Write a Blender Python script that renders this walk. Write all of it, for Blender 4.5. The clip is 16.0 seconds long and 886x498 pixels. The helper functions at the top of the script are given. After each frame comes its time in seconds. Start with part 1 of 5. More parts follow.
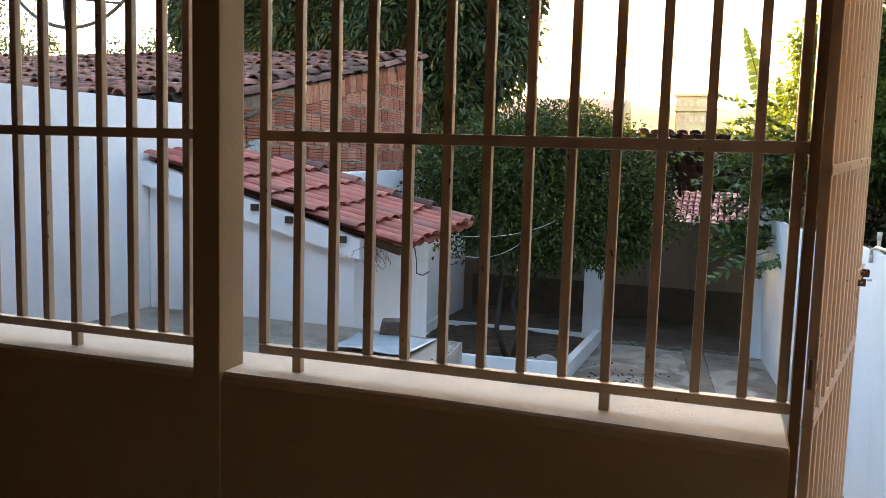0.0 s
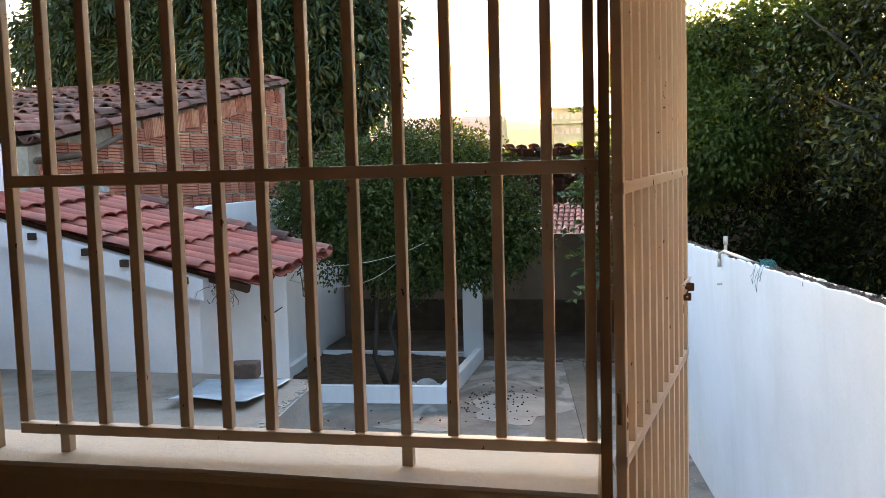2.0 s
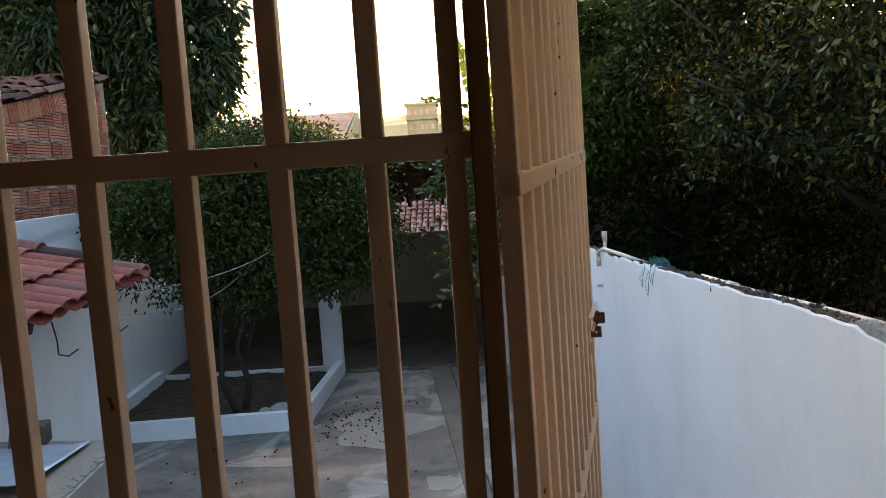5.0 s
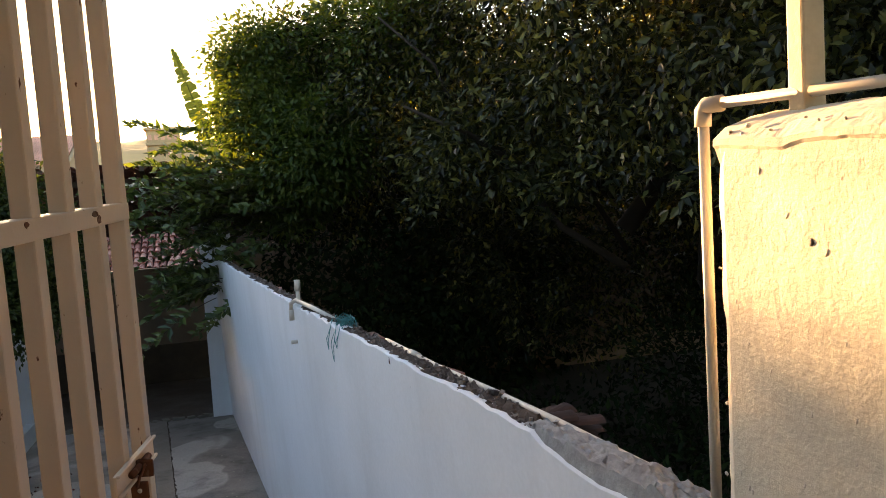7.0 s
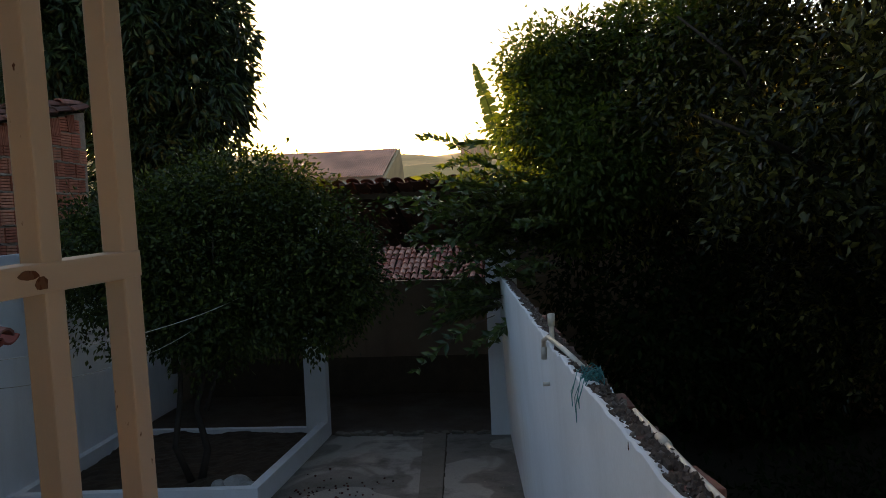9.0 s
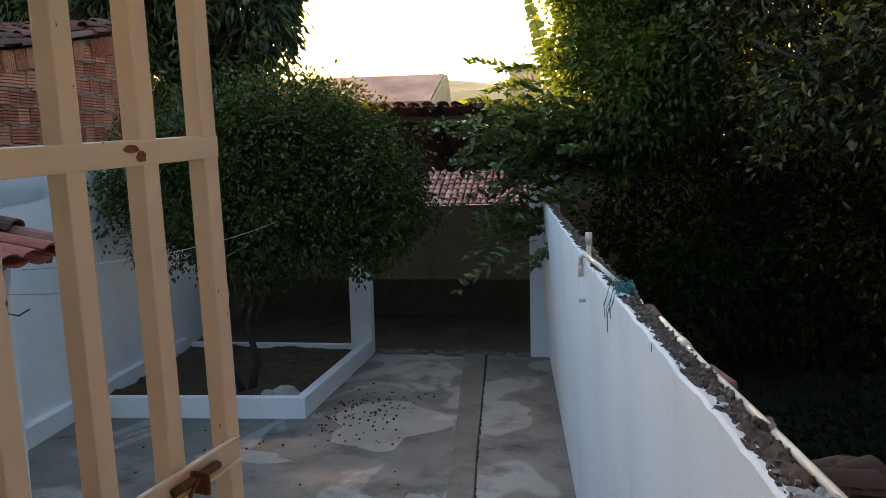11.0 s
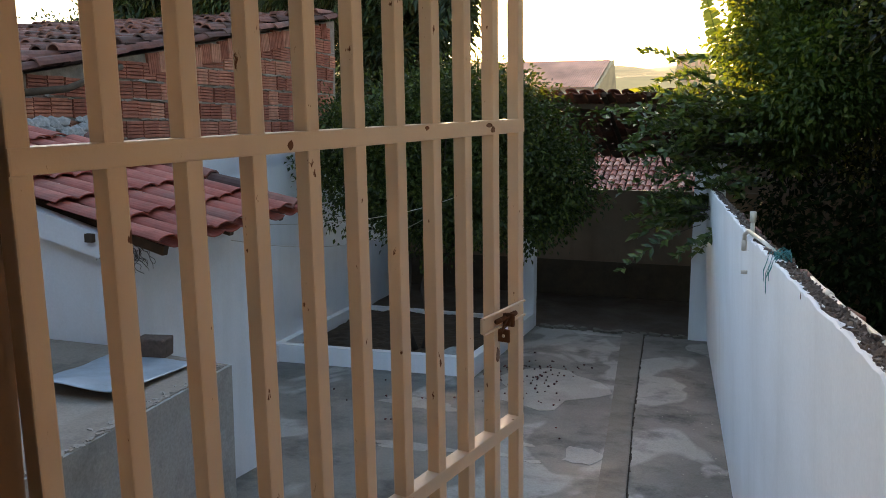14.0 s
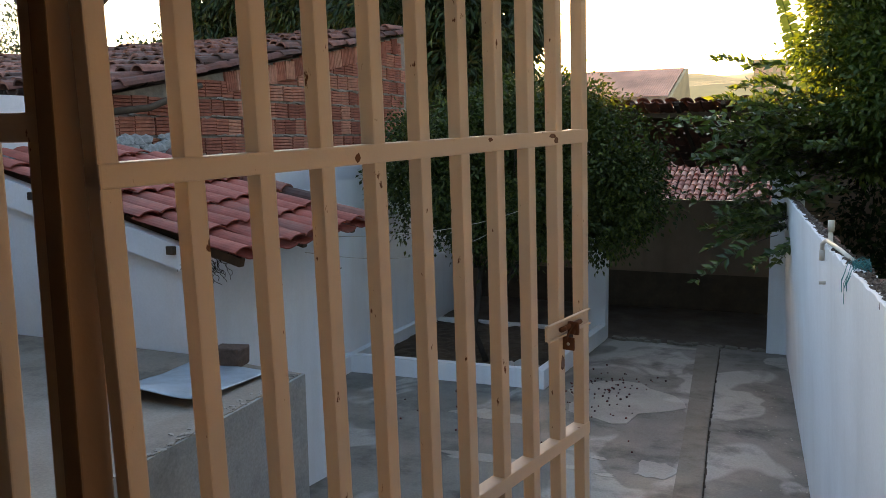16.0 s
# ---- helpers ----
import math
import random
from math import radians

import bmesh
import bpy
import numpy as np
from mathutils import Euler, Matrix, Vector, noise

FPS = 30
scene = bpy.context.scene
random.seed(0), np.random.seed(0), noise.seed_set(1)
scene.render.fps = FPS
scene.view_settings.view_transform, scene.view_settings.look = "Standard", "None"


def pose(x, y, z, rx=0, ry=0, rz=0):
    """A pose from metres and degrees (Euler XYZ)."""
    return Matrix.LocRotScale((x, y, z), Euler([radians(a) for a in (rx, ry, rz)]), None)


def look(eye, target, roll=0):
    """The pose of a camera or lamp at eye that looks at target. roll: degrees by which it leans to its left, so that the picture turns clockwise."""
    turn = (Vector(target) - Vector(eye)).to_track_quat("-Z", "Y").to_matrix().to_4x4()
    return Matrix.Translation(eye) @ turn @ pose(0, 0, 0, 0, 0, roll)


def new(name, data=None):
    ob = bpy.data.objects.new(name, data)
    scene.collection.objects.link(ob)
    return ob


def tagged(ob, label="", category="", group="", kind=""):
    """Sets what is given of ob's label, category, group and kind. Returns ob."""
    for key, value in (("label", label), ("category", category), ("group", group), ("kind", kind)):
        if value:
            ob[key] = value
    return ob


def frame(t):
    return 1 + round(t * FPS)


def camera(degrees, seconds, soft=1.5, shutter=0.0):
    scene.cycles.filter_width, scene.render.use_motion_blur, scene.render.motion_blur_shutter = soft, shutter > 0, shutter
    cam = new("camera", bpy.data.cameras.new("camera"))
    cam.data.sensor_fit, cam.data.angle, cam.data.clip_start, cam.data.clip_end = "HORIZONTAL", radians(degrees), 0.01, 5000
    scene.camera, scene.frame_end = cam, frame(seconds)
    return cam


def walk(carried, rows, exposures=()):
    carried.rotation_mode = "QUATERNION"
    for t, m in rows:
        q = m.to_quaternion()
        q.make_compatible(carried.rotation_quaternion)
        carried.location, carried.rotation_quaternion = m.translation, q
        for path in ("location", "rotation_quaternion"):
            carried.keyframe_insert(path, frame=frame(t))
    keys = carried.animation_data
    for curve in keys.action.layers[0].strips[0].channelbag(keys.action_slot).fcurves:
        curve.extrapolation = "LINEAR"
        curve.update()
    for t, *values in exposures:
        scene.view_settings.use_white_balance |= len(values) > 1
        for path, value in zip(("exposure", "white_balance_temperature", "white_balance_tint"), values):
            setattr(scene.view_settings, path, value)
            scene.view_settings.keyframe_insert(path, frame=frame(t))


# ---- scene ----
cam = camera(55.8, 16.0, 0.65)
PATH = [
    (0, (-1.057, -2.407, 2.825), (-1.69, -0.522, 2.605), 1.7),
    (0.5, (-1.057, -2.375, 2.834), (-1.675, -0.484, 2.63), 0.8),
    (1, (-1.033, -2.307, 2.834), (-1.602, -0.4, 2.64), -0.2),
    (1.5, (-0.952, -2.208, 2.843), (-1.418, -0.271, 2.667), -0.9),
    (2, (-0.838, -2.086, 2.856), (-1.224, -0.13, 2.686), -1.5),
    (2.5, (-0.79, -2.001, 2.851), (-1.157, -0.042, 2.693), -1.8),
    (3, (-0.823, -1.895, 2.845), (-1.175, 0.067, 2.676), -2.1),
    (3.2, (-0.866, -1.822, 2.85), (-1.196, 0.142, 2.68), -1.9),
    (5.3, (-0.87, -1.033, 2.846), (-0.833, 0.957, 2.651), -3.7),
    (5.5, (-0.84, -1.004, 2.846), (-0.724, 0.983, 2.652), -3.4),
    (6, (-0.759, -0.746, 2.868), (-0.392, 1.209, 2.668), -3.8),
    (6.5, (-0.614, -0.548, 2.875), (0.014, 1.34, 2.673), -4.2),
    (7, (-0.401, -0.367, 2.874), (0.12, 1.557, 2.712), -3.5),
    (7.5, (-0.277, -0.208, 2.877), (0.069, 1.756, 2.733), -3.0),
    (8, (-0.196, 0.009, 2.905), (0.019, 1.995, 2.799), -2.9),
    (8.5, (-0.157, 0.176, 2.901), (-0.166, 2.174, 2.819), -2.6),
    (9, (-0.112, 0.263, 2.902), (-0.299, 2.252, 2.807), -2.4),
    (9.5, (-0.092, 0.309, 2.879), (-0.369, 2.285, 2.732), -1.5),
    (9.7, (-0.092, 0.329, 2.866), (-0.395, 2.299, 2.694), -1.4),
    (11.8, (-0.048, -0.182, 2.859), (-0.343, 1.775, 2.572), -1.4),
    (12, (-0.029, -0.26, 2.861), (-0.379, 1.687, 2.569), -0.8),
    (12.5, (-0.021, -0.39, 2.865), (-0.418, 1.549, 2.581), -0.4),
    (13, (-0.069, -0.572, 2.846), (-0.501, 1.358, 2.55), -0.2),
    (13.5, (-0.102, -0.666, 2.851), (-0.705, 1.217, 2.548), 0.2),
    (14, (-0.092, -0.672, 2.857), (-0.742, 1.197, 2.563), 0.0),
    (14.5, (-0.07, -0.631, 2.841), (-0.631, 1.263, 2.529), -0.7),
    (15, (-0.07, -0.631, 2.845), (-0.561, 1.282, 2.53), -0.8),
    (15.5, (-0.079, -0.663, 2.851), (-0.644, 1.233, 2.56), -0.6),
    (16, (-0.066, -0.703, 2.856), (-0.875, 1.107, 2.592), -0.9),
]
walk(cam, [(t, look(eye, target, roll)) for t, eye, target, roll in PATH],
     ((0, 4.27, 7800, 20), (3.2, 4.05, 7750, 20), (5.5, 3.4, 7600, 20), (6.0, 3.5, 7700, 21), (6.5, 3.0, 7500, 20), (7.0, 3.02, 7900, 23), (7.5, 2.75, 7700, 21), (8.0, 2.55, 7600, 20), (8.4, 1.85, 7500, 20), (9.0, 1.85, 7500, 20), (9.5, 2.82, 7650, 20), (9.9, 2.9, 7650, 20), (11.8, 3.3, 7650, 20), (12.5, 2.95, 7700, 20), (13.2, 3.3, 7750, 20), (14.2, 3.3, 7750, 20), (15.5, 3.2, 7750, 20), (16, 3.25, 7750, 20)))

# ---- world and sun ----
SUN = Vector((-0.314, 0.945, 0.0905)).normalized()
world = bpy.data.worlds.new("evening_sky")
scene.world = world
world.use_nodes = True
wn = world.node_tree
sky = wn.nodes.new("ShaderNodeTexSky")
sky.sky_type = "NISHITA"
sky.sun_disc = False
sky.sun_elevation = math.asin(SUN.z)
sky.sun_rotation = math.atan2(SUN.x, SUN.y)
sky.air_density, sky.dust_density, sky.ozone_density = 1.0, 1.5, 2.0
wn.links.new(sky.outputs[0], wn.nodes["Background"].inputs[0])
wn.nodes["Background"].inputs[1].default_value = 0.15
sun = new("sun", bpy.data.lights.new("sun", "SUN"))
sun.data.energy, sun.data.angle, sun.data.color = 4.2, radians(0.6), (1.0, 0.66, 0.32)
sun.matrix_world = look(SUN * 60, (0, 0, 0))

# ---- materials ----


def nodes_of(name, rough=0.8, metal=0.0):
    m = bpy.data.materials.new(name)
    m.use_nodes = True
    nt = m.node_tree
    b = nt.nodes["Principled BSDF"]
    b.inputs["Roughness"].default_value, b.inputs["Metallic"].default_value = rough, metal
    b.inputs["Specular IOR Level"].default_value = 0.3
    return m, nt, b


def noise_tex(nt, scale, detail=4.0, rough=0.6, where=None, dist=0.0):
    n = nt.nodes.new("ShaderNodeTexNoise")
    n.inputs["Scale"].default_value, n.inputs["Detail"].default_value = scale, detail
    n.inputs["Roughness"].default_value, n.inputs["Distortion"].default_value = rough, dist
    if where is not None:
        nt.links.new(where, n.inputs["Vector"])
    return n.outputs["Fac"]


def ramp(nt, fac, *stops):
    r = nt.nodes.new("ShaderNodeValToRGB")
    e = r.color_ramp.elements
    while len(e) < len(stops):
        e.new(0.5)
    for el, (p, c) in zip(e, stops):
        el.position, el.color = p, (*c, 1.0)
    nt.links.new(fac, r.inputs[0])
    return r.outputs["Color"]


def mixed(nt, fac, a, b, mode="MIX"):
    m = nt.nodes.new("ShaderNodeMix")
    m.data_type, m.blend_type = "RGBA", mode
    for sock, val in ((m.inputs["Factor"], fac), (m.inputs[6], a), (m.inputs[7], b)):
        if isinstance(val, (int, float)):
            sock.default_value = val
        elif isinstance(val, tuple):
            sock.default_value = (*val, 1.0)
        else:
            nt.links.new(val, sock)
    return m.outputs[2]


def bump(nt, bsdf, fac, strength, distance):
    b = nt.nodes.new("ShaderNodeBump")
    b.inputs["Strength"].default_value, b.inputs["Distance"].default_value = strength, distance
    nt.links.new(fac, b.inputs["Height"])
    nt.links.new(b.outputs[0], bsdf.inputs["Normal"])


def coords(nt, scale=(1, 1, 1)):
    g = nt.nodes.new("ShaderNodeNewGeometry")
    m = nt.nodes.new("ShaderNodeMapping")
    m.inputs["Scale"].default_value = scale
    nt.links.new(g.outputs["Position"], m.inputs["Vector"])
    return m.outputs[0]


def plaster(name, base, stain, amount=0.45, streak=True, relief=0.6):
    """Rolled lime paint on rough render, with runs of damp and a fine grain."""
    m, nt, b = nodes_of(name, 0.88)
    pos = coords(nt)
    big = ramp(nt, noise_tex(nt, 1.1, 5, 0.65, pos), (0.42, (0, 0, 0)), (0.72, (amount,) * 3))
    col = mixed(nt, big, base, stain)
    if streak:
        runs = ramp(nt, noise_tex(nt, 1.0, 4, 0.6, coords(nt, (4, 4, 0.45))), (0.52, (0, 0, 0)), (0.75, (amount * 0.8,) * 3))
        col = mixed(nt, runs, col, stain)
    fine = ramp(nt, noise_tex(nt, 60, 3, 0.6, pos), (0.3, (0.96, 0.96, 0.96)), (0.7, (1.02, 1.02, 1.02)))
    col = mixed(nt, 1.0, col, fine, "MULTIPLY")
    nt.links.new(col, b.inputs["Base Color"])
    bump(nt, b, noise_tex(nt, 45, 6, 0.7, pos), relief, 0.006)
    return m


def painted_metal(name, base, rust=(0.12, 0.045, 0.02), chips=0.7):
    m, nt, b = nodes_of(name, 0.5)
    pos = coords(nt)
    wash = mixed(nt, noise_tex(nt, 6, 4, 0.6, pos), base, tuple(c * 0.82 for c in base))
    spot = ramp(nt, noise_tex(nt, 48, 4, 0.6, coords(nt, (1, 1, 0.5))), (chips, (0, 0, 0)), (chips + 0.03, (1, 1, 1)))
    nt.links.new(mixed(nt, spot, wash, rust), b.inputs["Base Color"])
    nt.links.new(ramp(nt, spot, (0, (0.48,) * 3), (1, (0.9,) * 3)), b.inputs["Roughness"])
    bump(nt, b, noise_tex(nt, 90, 3, 0.6, pos), 0.15, 0.003)
    return m


def varied(name, dark, mid, light, rough=0.85, scale=14, island=False, relief=0.4, moss=None, metal=0.0):
    """Pieces that differ one from the next, with blotches and grain."""
    m, nt, b = nodes_of(name, rough, metal)
    if island:
        rnd = nt.nodes.new("ShaderNodeNewGeometry").outputs["Random Per Island"]
    else:
        rnd = nt.nodes.new("ShaderNodeObjectInfo").outputs["Random"]
    pos = coords(nt)
    col = ramp(nt, rnd, (0.0, dark), (0.5, mid), (1.0, light))
    blot = ramp(nt, noise_tex(nt, scale, 5, 0.65, pos), (0.3, (0.62,) * 3), (0.7, (1.12,) * 3))
    col = mixed(nt, 1.0, col, blot, "MULTIPLY")
    if moss:
        f = ramp(nt, noise_tex(nt, 2.2, 5, 0.7, pos), (0.5, (0, 0, 0)), (0.68, (0.8,) * 3))
        col = mixed(nt, f, col, moss)
    nt.links.new(col, b.inputs["Base Color"])
    bump(nt, b, noise_tex(nt, 70, 4, 0.6, pos), relief, 0.004)
    return m


def leaf_material(name, dark, mid, light, through_light=0.45, rough=0.45, gloss=0.3):
    m, nt, b = nodes_of(name, rough)
    b.inputs["Specular IOR Level"].default_value = gloss
    rnd = nt.nodes.new("ShaderNodeNewGeometry").outputs["Random Per Island"]
    col = ramp(nt, rnd, (0.0, dark), (0.6, mid), (1.0, light))
    nt.links.new(col, b.inputs["Base Color"])
    tr = nt.nodes.new("ShaderNodeBsdfTranslucent")
    nt.links.new(mixed(nt, 1.0, col, (1.5, 1.35, 0.5), "MULTIPLY"), tr.inputs["Color"])
    mx = nt.nodes.new("ShaderNodeMixShader")
    mx.inputs[0].default_value = through_light
    nt.links.new(b.outputs[0], mx.inputs[1])
    nt.links.new(tr.outputs[0], mx.inputs[2])
    nt.links.new(mx.outputs[0], nt.nodes["Material Output"].inputs[0])
    return m


def concrete(name, light, dark, patch, damp=0.5):
    m, nt, b = nodes_of(name, 0.75)
    pos = coords(nt)
    col = mixed(nt, noise_tex(nt, 0.9, 6, 0.65, pos, 0.4), dark, light)
    f = ramp(nt, noise_tex(nt, 0.75, 3, 0.45, coords(nt, (1.3, 0.8, 1)), 0.8), (0.54, (0, 0, 0)), (0.575, (0.75,) * 3))
    col = mixed(nt, f, col, patch)
    s = ramp(nt, noise_tex(nt, 1.7, 6, 0.7, pos), (0.5, (0, 0, 0)), (0.75, (damp,) * 3))
    col = mixed(nt, s, col, tuple(c * 0.35 for c in dark))
    g = ramp(nt, noise_tex(nt, 55, 4, 0.7, pos), (0.3, (0.8,) * 3), (0.7, (1.12,) * 3))
    nt.links.new(mixed(nt, 1.0, col, g, "MULTIPLY"), b.inputs["Base Color"])
    nt.links.new(ramp(nt, noise_tex(nt, 1.2, 4, 0.6, pos), (0.35, (0.5,) * 3), (0.7, (0.9,) * 3)), b.inputs["Roughness"])
    bump(nt, b, noise_tex(nt, 30, 6, 0.7, pos), 0.35, 0.006)
    return m


TAN = painted_metal("tan_enamel", (0.63, 0.49, 0.36), chips=0.685)
BROWN = painted_metal("brown_enamel", (0.20, 0.115, 0.06))
RUST = painted_metal("rusted_iron", (0.16, 0.075, 0.04), chips=0.45)
# Cream paint darkened below its own tone for the veranda's shade.
PARAPET = plaster("shade_dark_cream", (0.42, 0.30, 0.18), (0.27, 0.185, 0.11), 0.35, False, 0.4)
SILL = plaster("sill_cement", (0.66, 0.58, 0.47), (0.36, 0.31, 0.26), 0.5, False, 0.5)
WHITE = plaster("whitewash", (0.79, 0.80, 0.81), (0.56, 0.55, 0.53), 0.32, True, 0.14)
CREAM = plaster("cream_wall", (0.73, 0.65, 0.51), (0.52, 0.45, 0.35), 0.5, True, 0.55)
# Very dark so that the unseen veranda surfaces bounce little light.
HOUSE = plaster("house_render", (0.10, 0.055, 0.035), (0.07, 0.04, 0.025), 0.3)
BACKWALL = plaster("bare_render", (0.18, 0.125, 0.085), (0.10, 0.07, 0.048), 0.6)
CONCRETE = concrete("yard_concrete", (0.31, 0.285, 0.245), (0.085, 0.076, 0.063), (0.40, 0.375, 0.33), 0.95)
PATCH = concrete("repair_cement", (0.42, 0.385, 0.33), (0.28, 0.25, 0.205), (0.46, 0.43, 0.37), 0.4)
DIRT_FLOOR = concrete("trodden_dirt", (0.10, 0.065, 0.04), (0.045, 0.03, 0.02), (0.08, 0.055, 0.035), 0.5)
SCREED = concrete("channel_screed", (0.23, 0.205, 0.165), (0.10, 0.085, 0.066), (0.19, 0.17, 0.135), 0.9)
DUST = concrete("dusty_cement", (0.40, 0.34, 0.275), (0.19, 0.15, 0.115), (0.33, 0.285, 0.23), 0.8)
TANK = concrete("tank_cement", (0.44, 0.43, 0.40), (0.26, 0.25, 0.23), (0.38, 0.37, 0.35), 0.6)
RUBBLE = varied("broken_masonry", (0.10, 0.085, 0.075), (0.24, 0.21, 0.19), (0.40, 0.37, 0.34), 0.95, 20, True, 0.8)
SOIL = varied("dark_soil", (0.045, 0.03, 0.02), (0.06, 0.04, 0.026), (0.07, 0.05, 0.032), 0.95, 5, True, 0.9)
# Earth darkened so the ground under the trees reads as deep shade.
EARTH = varied("shade_dark_earth", (0.022, 0.018, 0.013), (0.03, 0.024, 0.017), (0.04, 0.032, 0.022), 0.95, 0.6, True, 0.6, (0.018, 0.022, 0.01))
TILE_RED = varied("painted_red_tile", (0.29, 0.062, 0.04), (0.36, 0.08, 0.052), (0.41, 0.105, 0.072), 0.72, 9, False, 0.3, (0.2, 0.08, 0.06))
TILE_OLD = varied("weathered_tile", (0.07, 0.032, 0.025), (0.17, 0.06, 0.043), (0.29, 0.115, 0.085), 0.85, 8, False, 0.5, (0.09, 0.06, 0.05))
# Pan tiles coloured dark to give the shaded gaps between cover tiles.
TILE_PAN = varied("dark_pan_tile", (0.025, 0.016, 0.013), (0.045, 0.025, 0.02), (0.08, 0.035, 0.027), 0.95, 8, True, 0.5)
TILE_OLD_MASS = varied("weathered_tile_mass", (0.07, 0.032, 0.025), (0.17, 0.06, 0.043), (0.29, 0.115, 0.085), 0.85, 8, True, 0.5, (0.09, 0.06, 0.05))
BRICK = varied("hollow_brick", (0.26, 0.075, 0.045), (0.40, 0.13, 0.08), (0.52, 0.22, 0.14), 0.9, 12, False, 0.5)
MORTAR = varied("grey_mortar", (0.32, 0.32, 0.315), (0.35, 0.35, 0.345), (0.38, 0.38, 0.375), 0.95, 25, True, 1.0)
JOINT = varied("brown_joint", (0.25, 0.2, 0.16), (0.28, 0.225, 0.18), (0.33, 0.27, 0.22), 0.95, 10, True, 0.8)
PVC = varied("pvc_pipe", (0.62, 0.55, 0.46), (0.66, 0.6, 0.5), (0.7, 0.63, 0.54), 0.45, 5, False, 0.05)
WOOD_DARK = varied("old_timber", (0.05, 0.03, 0.02), (0.08, 0.05, 0.03), (0.11, 0.07, 0.045), 0.85, 9, False, 0.5)
WOOD_POST = varied("pale_timber", (0.52, 0.38, 0.22), (0.56, 0.42, 0.25), (0.6, 0.45, 0.28), 0.7, 6, False, 0.3)
ZINC = varied("zinc_sheet", (0.36, 0.45, 0.5), (0.4, 0.49, 0.54), (0.42, 0.5, 0.55), 0.45, 4, False, 0.15, (0.46, 0.51, 0.54), 0.35)
SOOTY = varied("sooty_brick", (0.08, 0.05, 0.038), (0.12, 0.078, 0.06), (0.16, 0.11, 0.085), 0.9, 30, False, 0.8)
BED = varied("crumbled_bed", (0.075, 0.052, 0.04), (0.09, 0.064, 0.05), (0.11, 0.08, 0.062), 0.95, 28, True, 0.9)
SHARD = varied("masonry_shard", (0.06, 0.04, 0.032), (0.12, 0.09, 0.075), (0.24, 0.2, 0.175), 0.95, 30, True, 0.7)
FRUIT = varied("dark_fruit", (0.035, 0.012, 0.01), (0.07, 0.018, 0.014), (0.16, 0.03, 0.022), 0.6, 20, True, 0.3)
MANGO_SKIN = varied("mango_skin", (0.05, 0.07, 0.03), (0.07, 0.085, 0.038), (0.09, 0.1, 0.045), 0.5, 10, False, 0.1)
BARK = varied("bark", (0.035, 0.027, 0.021), (0.05, 0.038, 0.03), (0.065, 0.05, 0.04), 0.95, 9, True, 0.9)
LEAF_BUSH = leaf_material("bush_leaf", (0.014, 0.027, 0.006), (0.036, 0.056, 0.011), (0.085, 0.11, 0.022), 0.3, 0.48)
LEAF_MANGO = leaf_material("mango_leaf", (0.008, 0.019, 0.007), (0.017, 0.035, 0.011), (0.05, 0.075, 0.022), 0.15, 0.42)
# Inner and back foliage: shade of the hollow is darkened into the colour.
LEAF_SHADE = leaf_material("shade_dark_leaf", (0.006, 0.012, 0.005), (0.011, 0.02, 0.007), (0.02, 0.032, 0.009), 0.1, 0.75, 0.06)
# Wide leaf-to-leaf tone stands in for sun-catching and shaded leaves.
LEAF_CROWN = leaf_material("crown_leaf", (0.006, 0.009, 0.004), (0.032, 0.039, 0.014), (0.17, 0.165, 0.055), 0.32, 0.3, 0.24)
# Backlight on the bough is mixed into this brighter yellow green.
LEAF_LIT = leaf_material("backlit_leaf", (0.03, 0.06, 0.014), (0.055, 0.09, 0.02), (0.10, 0.13, 0.03), 0.45, 0.45)
TILE_PALE = varied("pale_tile", (0.22, 0.06, 0.04), (0.38, 0.12, 0.08), (0.55, 0.28, 0.2), 0.6, 8, False, 0.4)
LEAF_FEATHER = leaf_material("feather_leaf", (0.03, 0.06, 0.018), (0.065, 0.105, 0.03), (0.12, 0.16, 0.045), 0.35, 0.3, 0.55)
TWINE = varied("teal_twine", (0.02, 0.16, 0.17), (0.03, 0.2, 0.2), (0.04, 0.24, 0.24), 0.8, 9, False, 0.2)
CORD = varied("pale_cord", (0.5, 0.47, 0.42), (0.55, 0.52, 0.47), (0.6, 0.56, 0.5), 0.8, 9, False, 0.2)
CABLE = varied("black_cable", (0.02, 0.02, 0.02), (0.03, 0.03, 0.03), (0.04, 0.04, 0.04), 0.6, 9, False, 0.1)
# Distant tile and plaster: haze and glare are mixed into the pale colours.
HAZE_TILE = varied("haze_pale_tile", (0.82, 0.4, 0.26), (0.85, 0.43, 0.29), (0.86, 0.46, 0.31), 0.9, 0.5, True, 0.2)
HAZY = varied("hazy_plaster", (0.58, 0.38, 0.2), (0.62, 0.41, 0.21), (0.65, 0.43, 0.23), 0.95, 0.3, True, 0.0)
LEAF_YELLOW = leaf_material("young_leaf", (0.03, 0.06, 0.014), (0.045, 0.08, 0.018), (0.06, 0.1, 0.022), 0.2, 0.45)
# Evening haze is put into the hill colour itself.
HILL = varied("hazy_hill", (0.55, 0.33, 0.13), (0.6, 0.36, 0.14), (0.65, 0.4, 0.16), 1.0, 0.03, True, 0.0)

# ---- mesh helpers ----


def mesh_of(name, verts, faces, mat, smooth=False):
    me = bpy.data.meshes.new(name)
    me.from_pydata([tuple(v) for v in verts], [], faces)
    me.materials.append(mat)
    if smooth:
        me.shade_smooth()
    me.update()
    return me


def bm_mesh(name, bm, mat, smooth=False):
    bmesh.ops.recalc_face_normals(bm, faces=bm.faces)
    me = bpy.data.meshes.new(name)
    bm.to_mesh(me)
    bm.free()
    me.materials.append(mat)
    if smooth:
        me.shade_smooth()
    return me


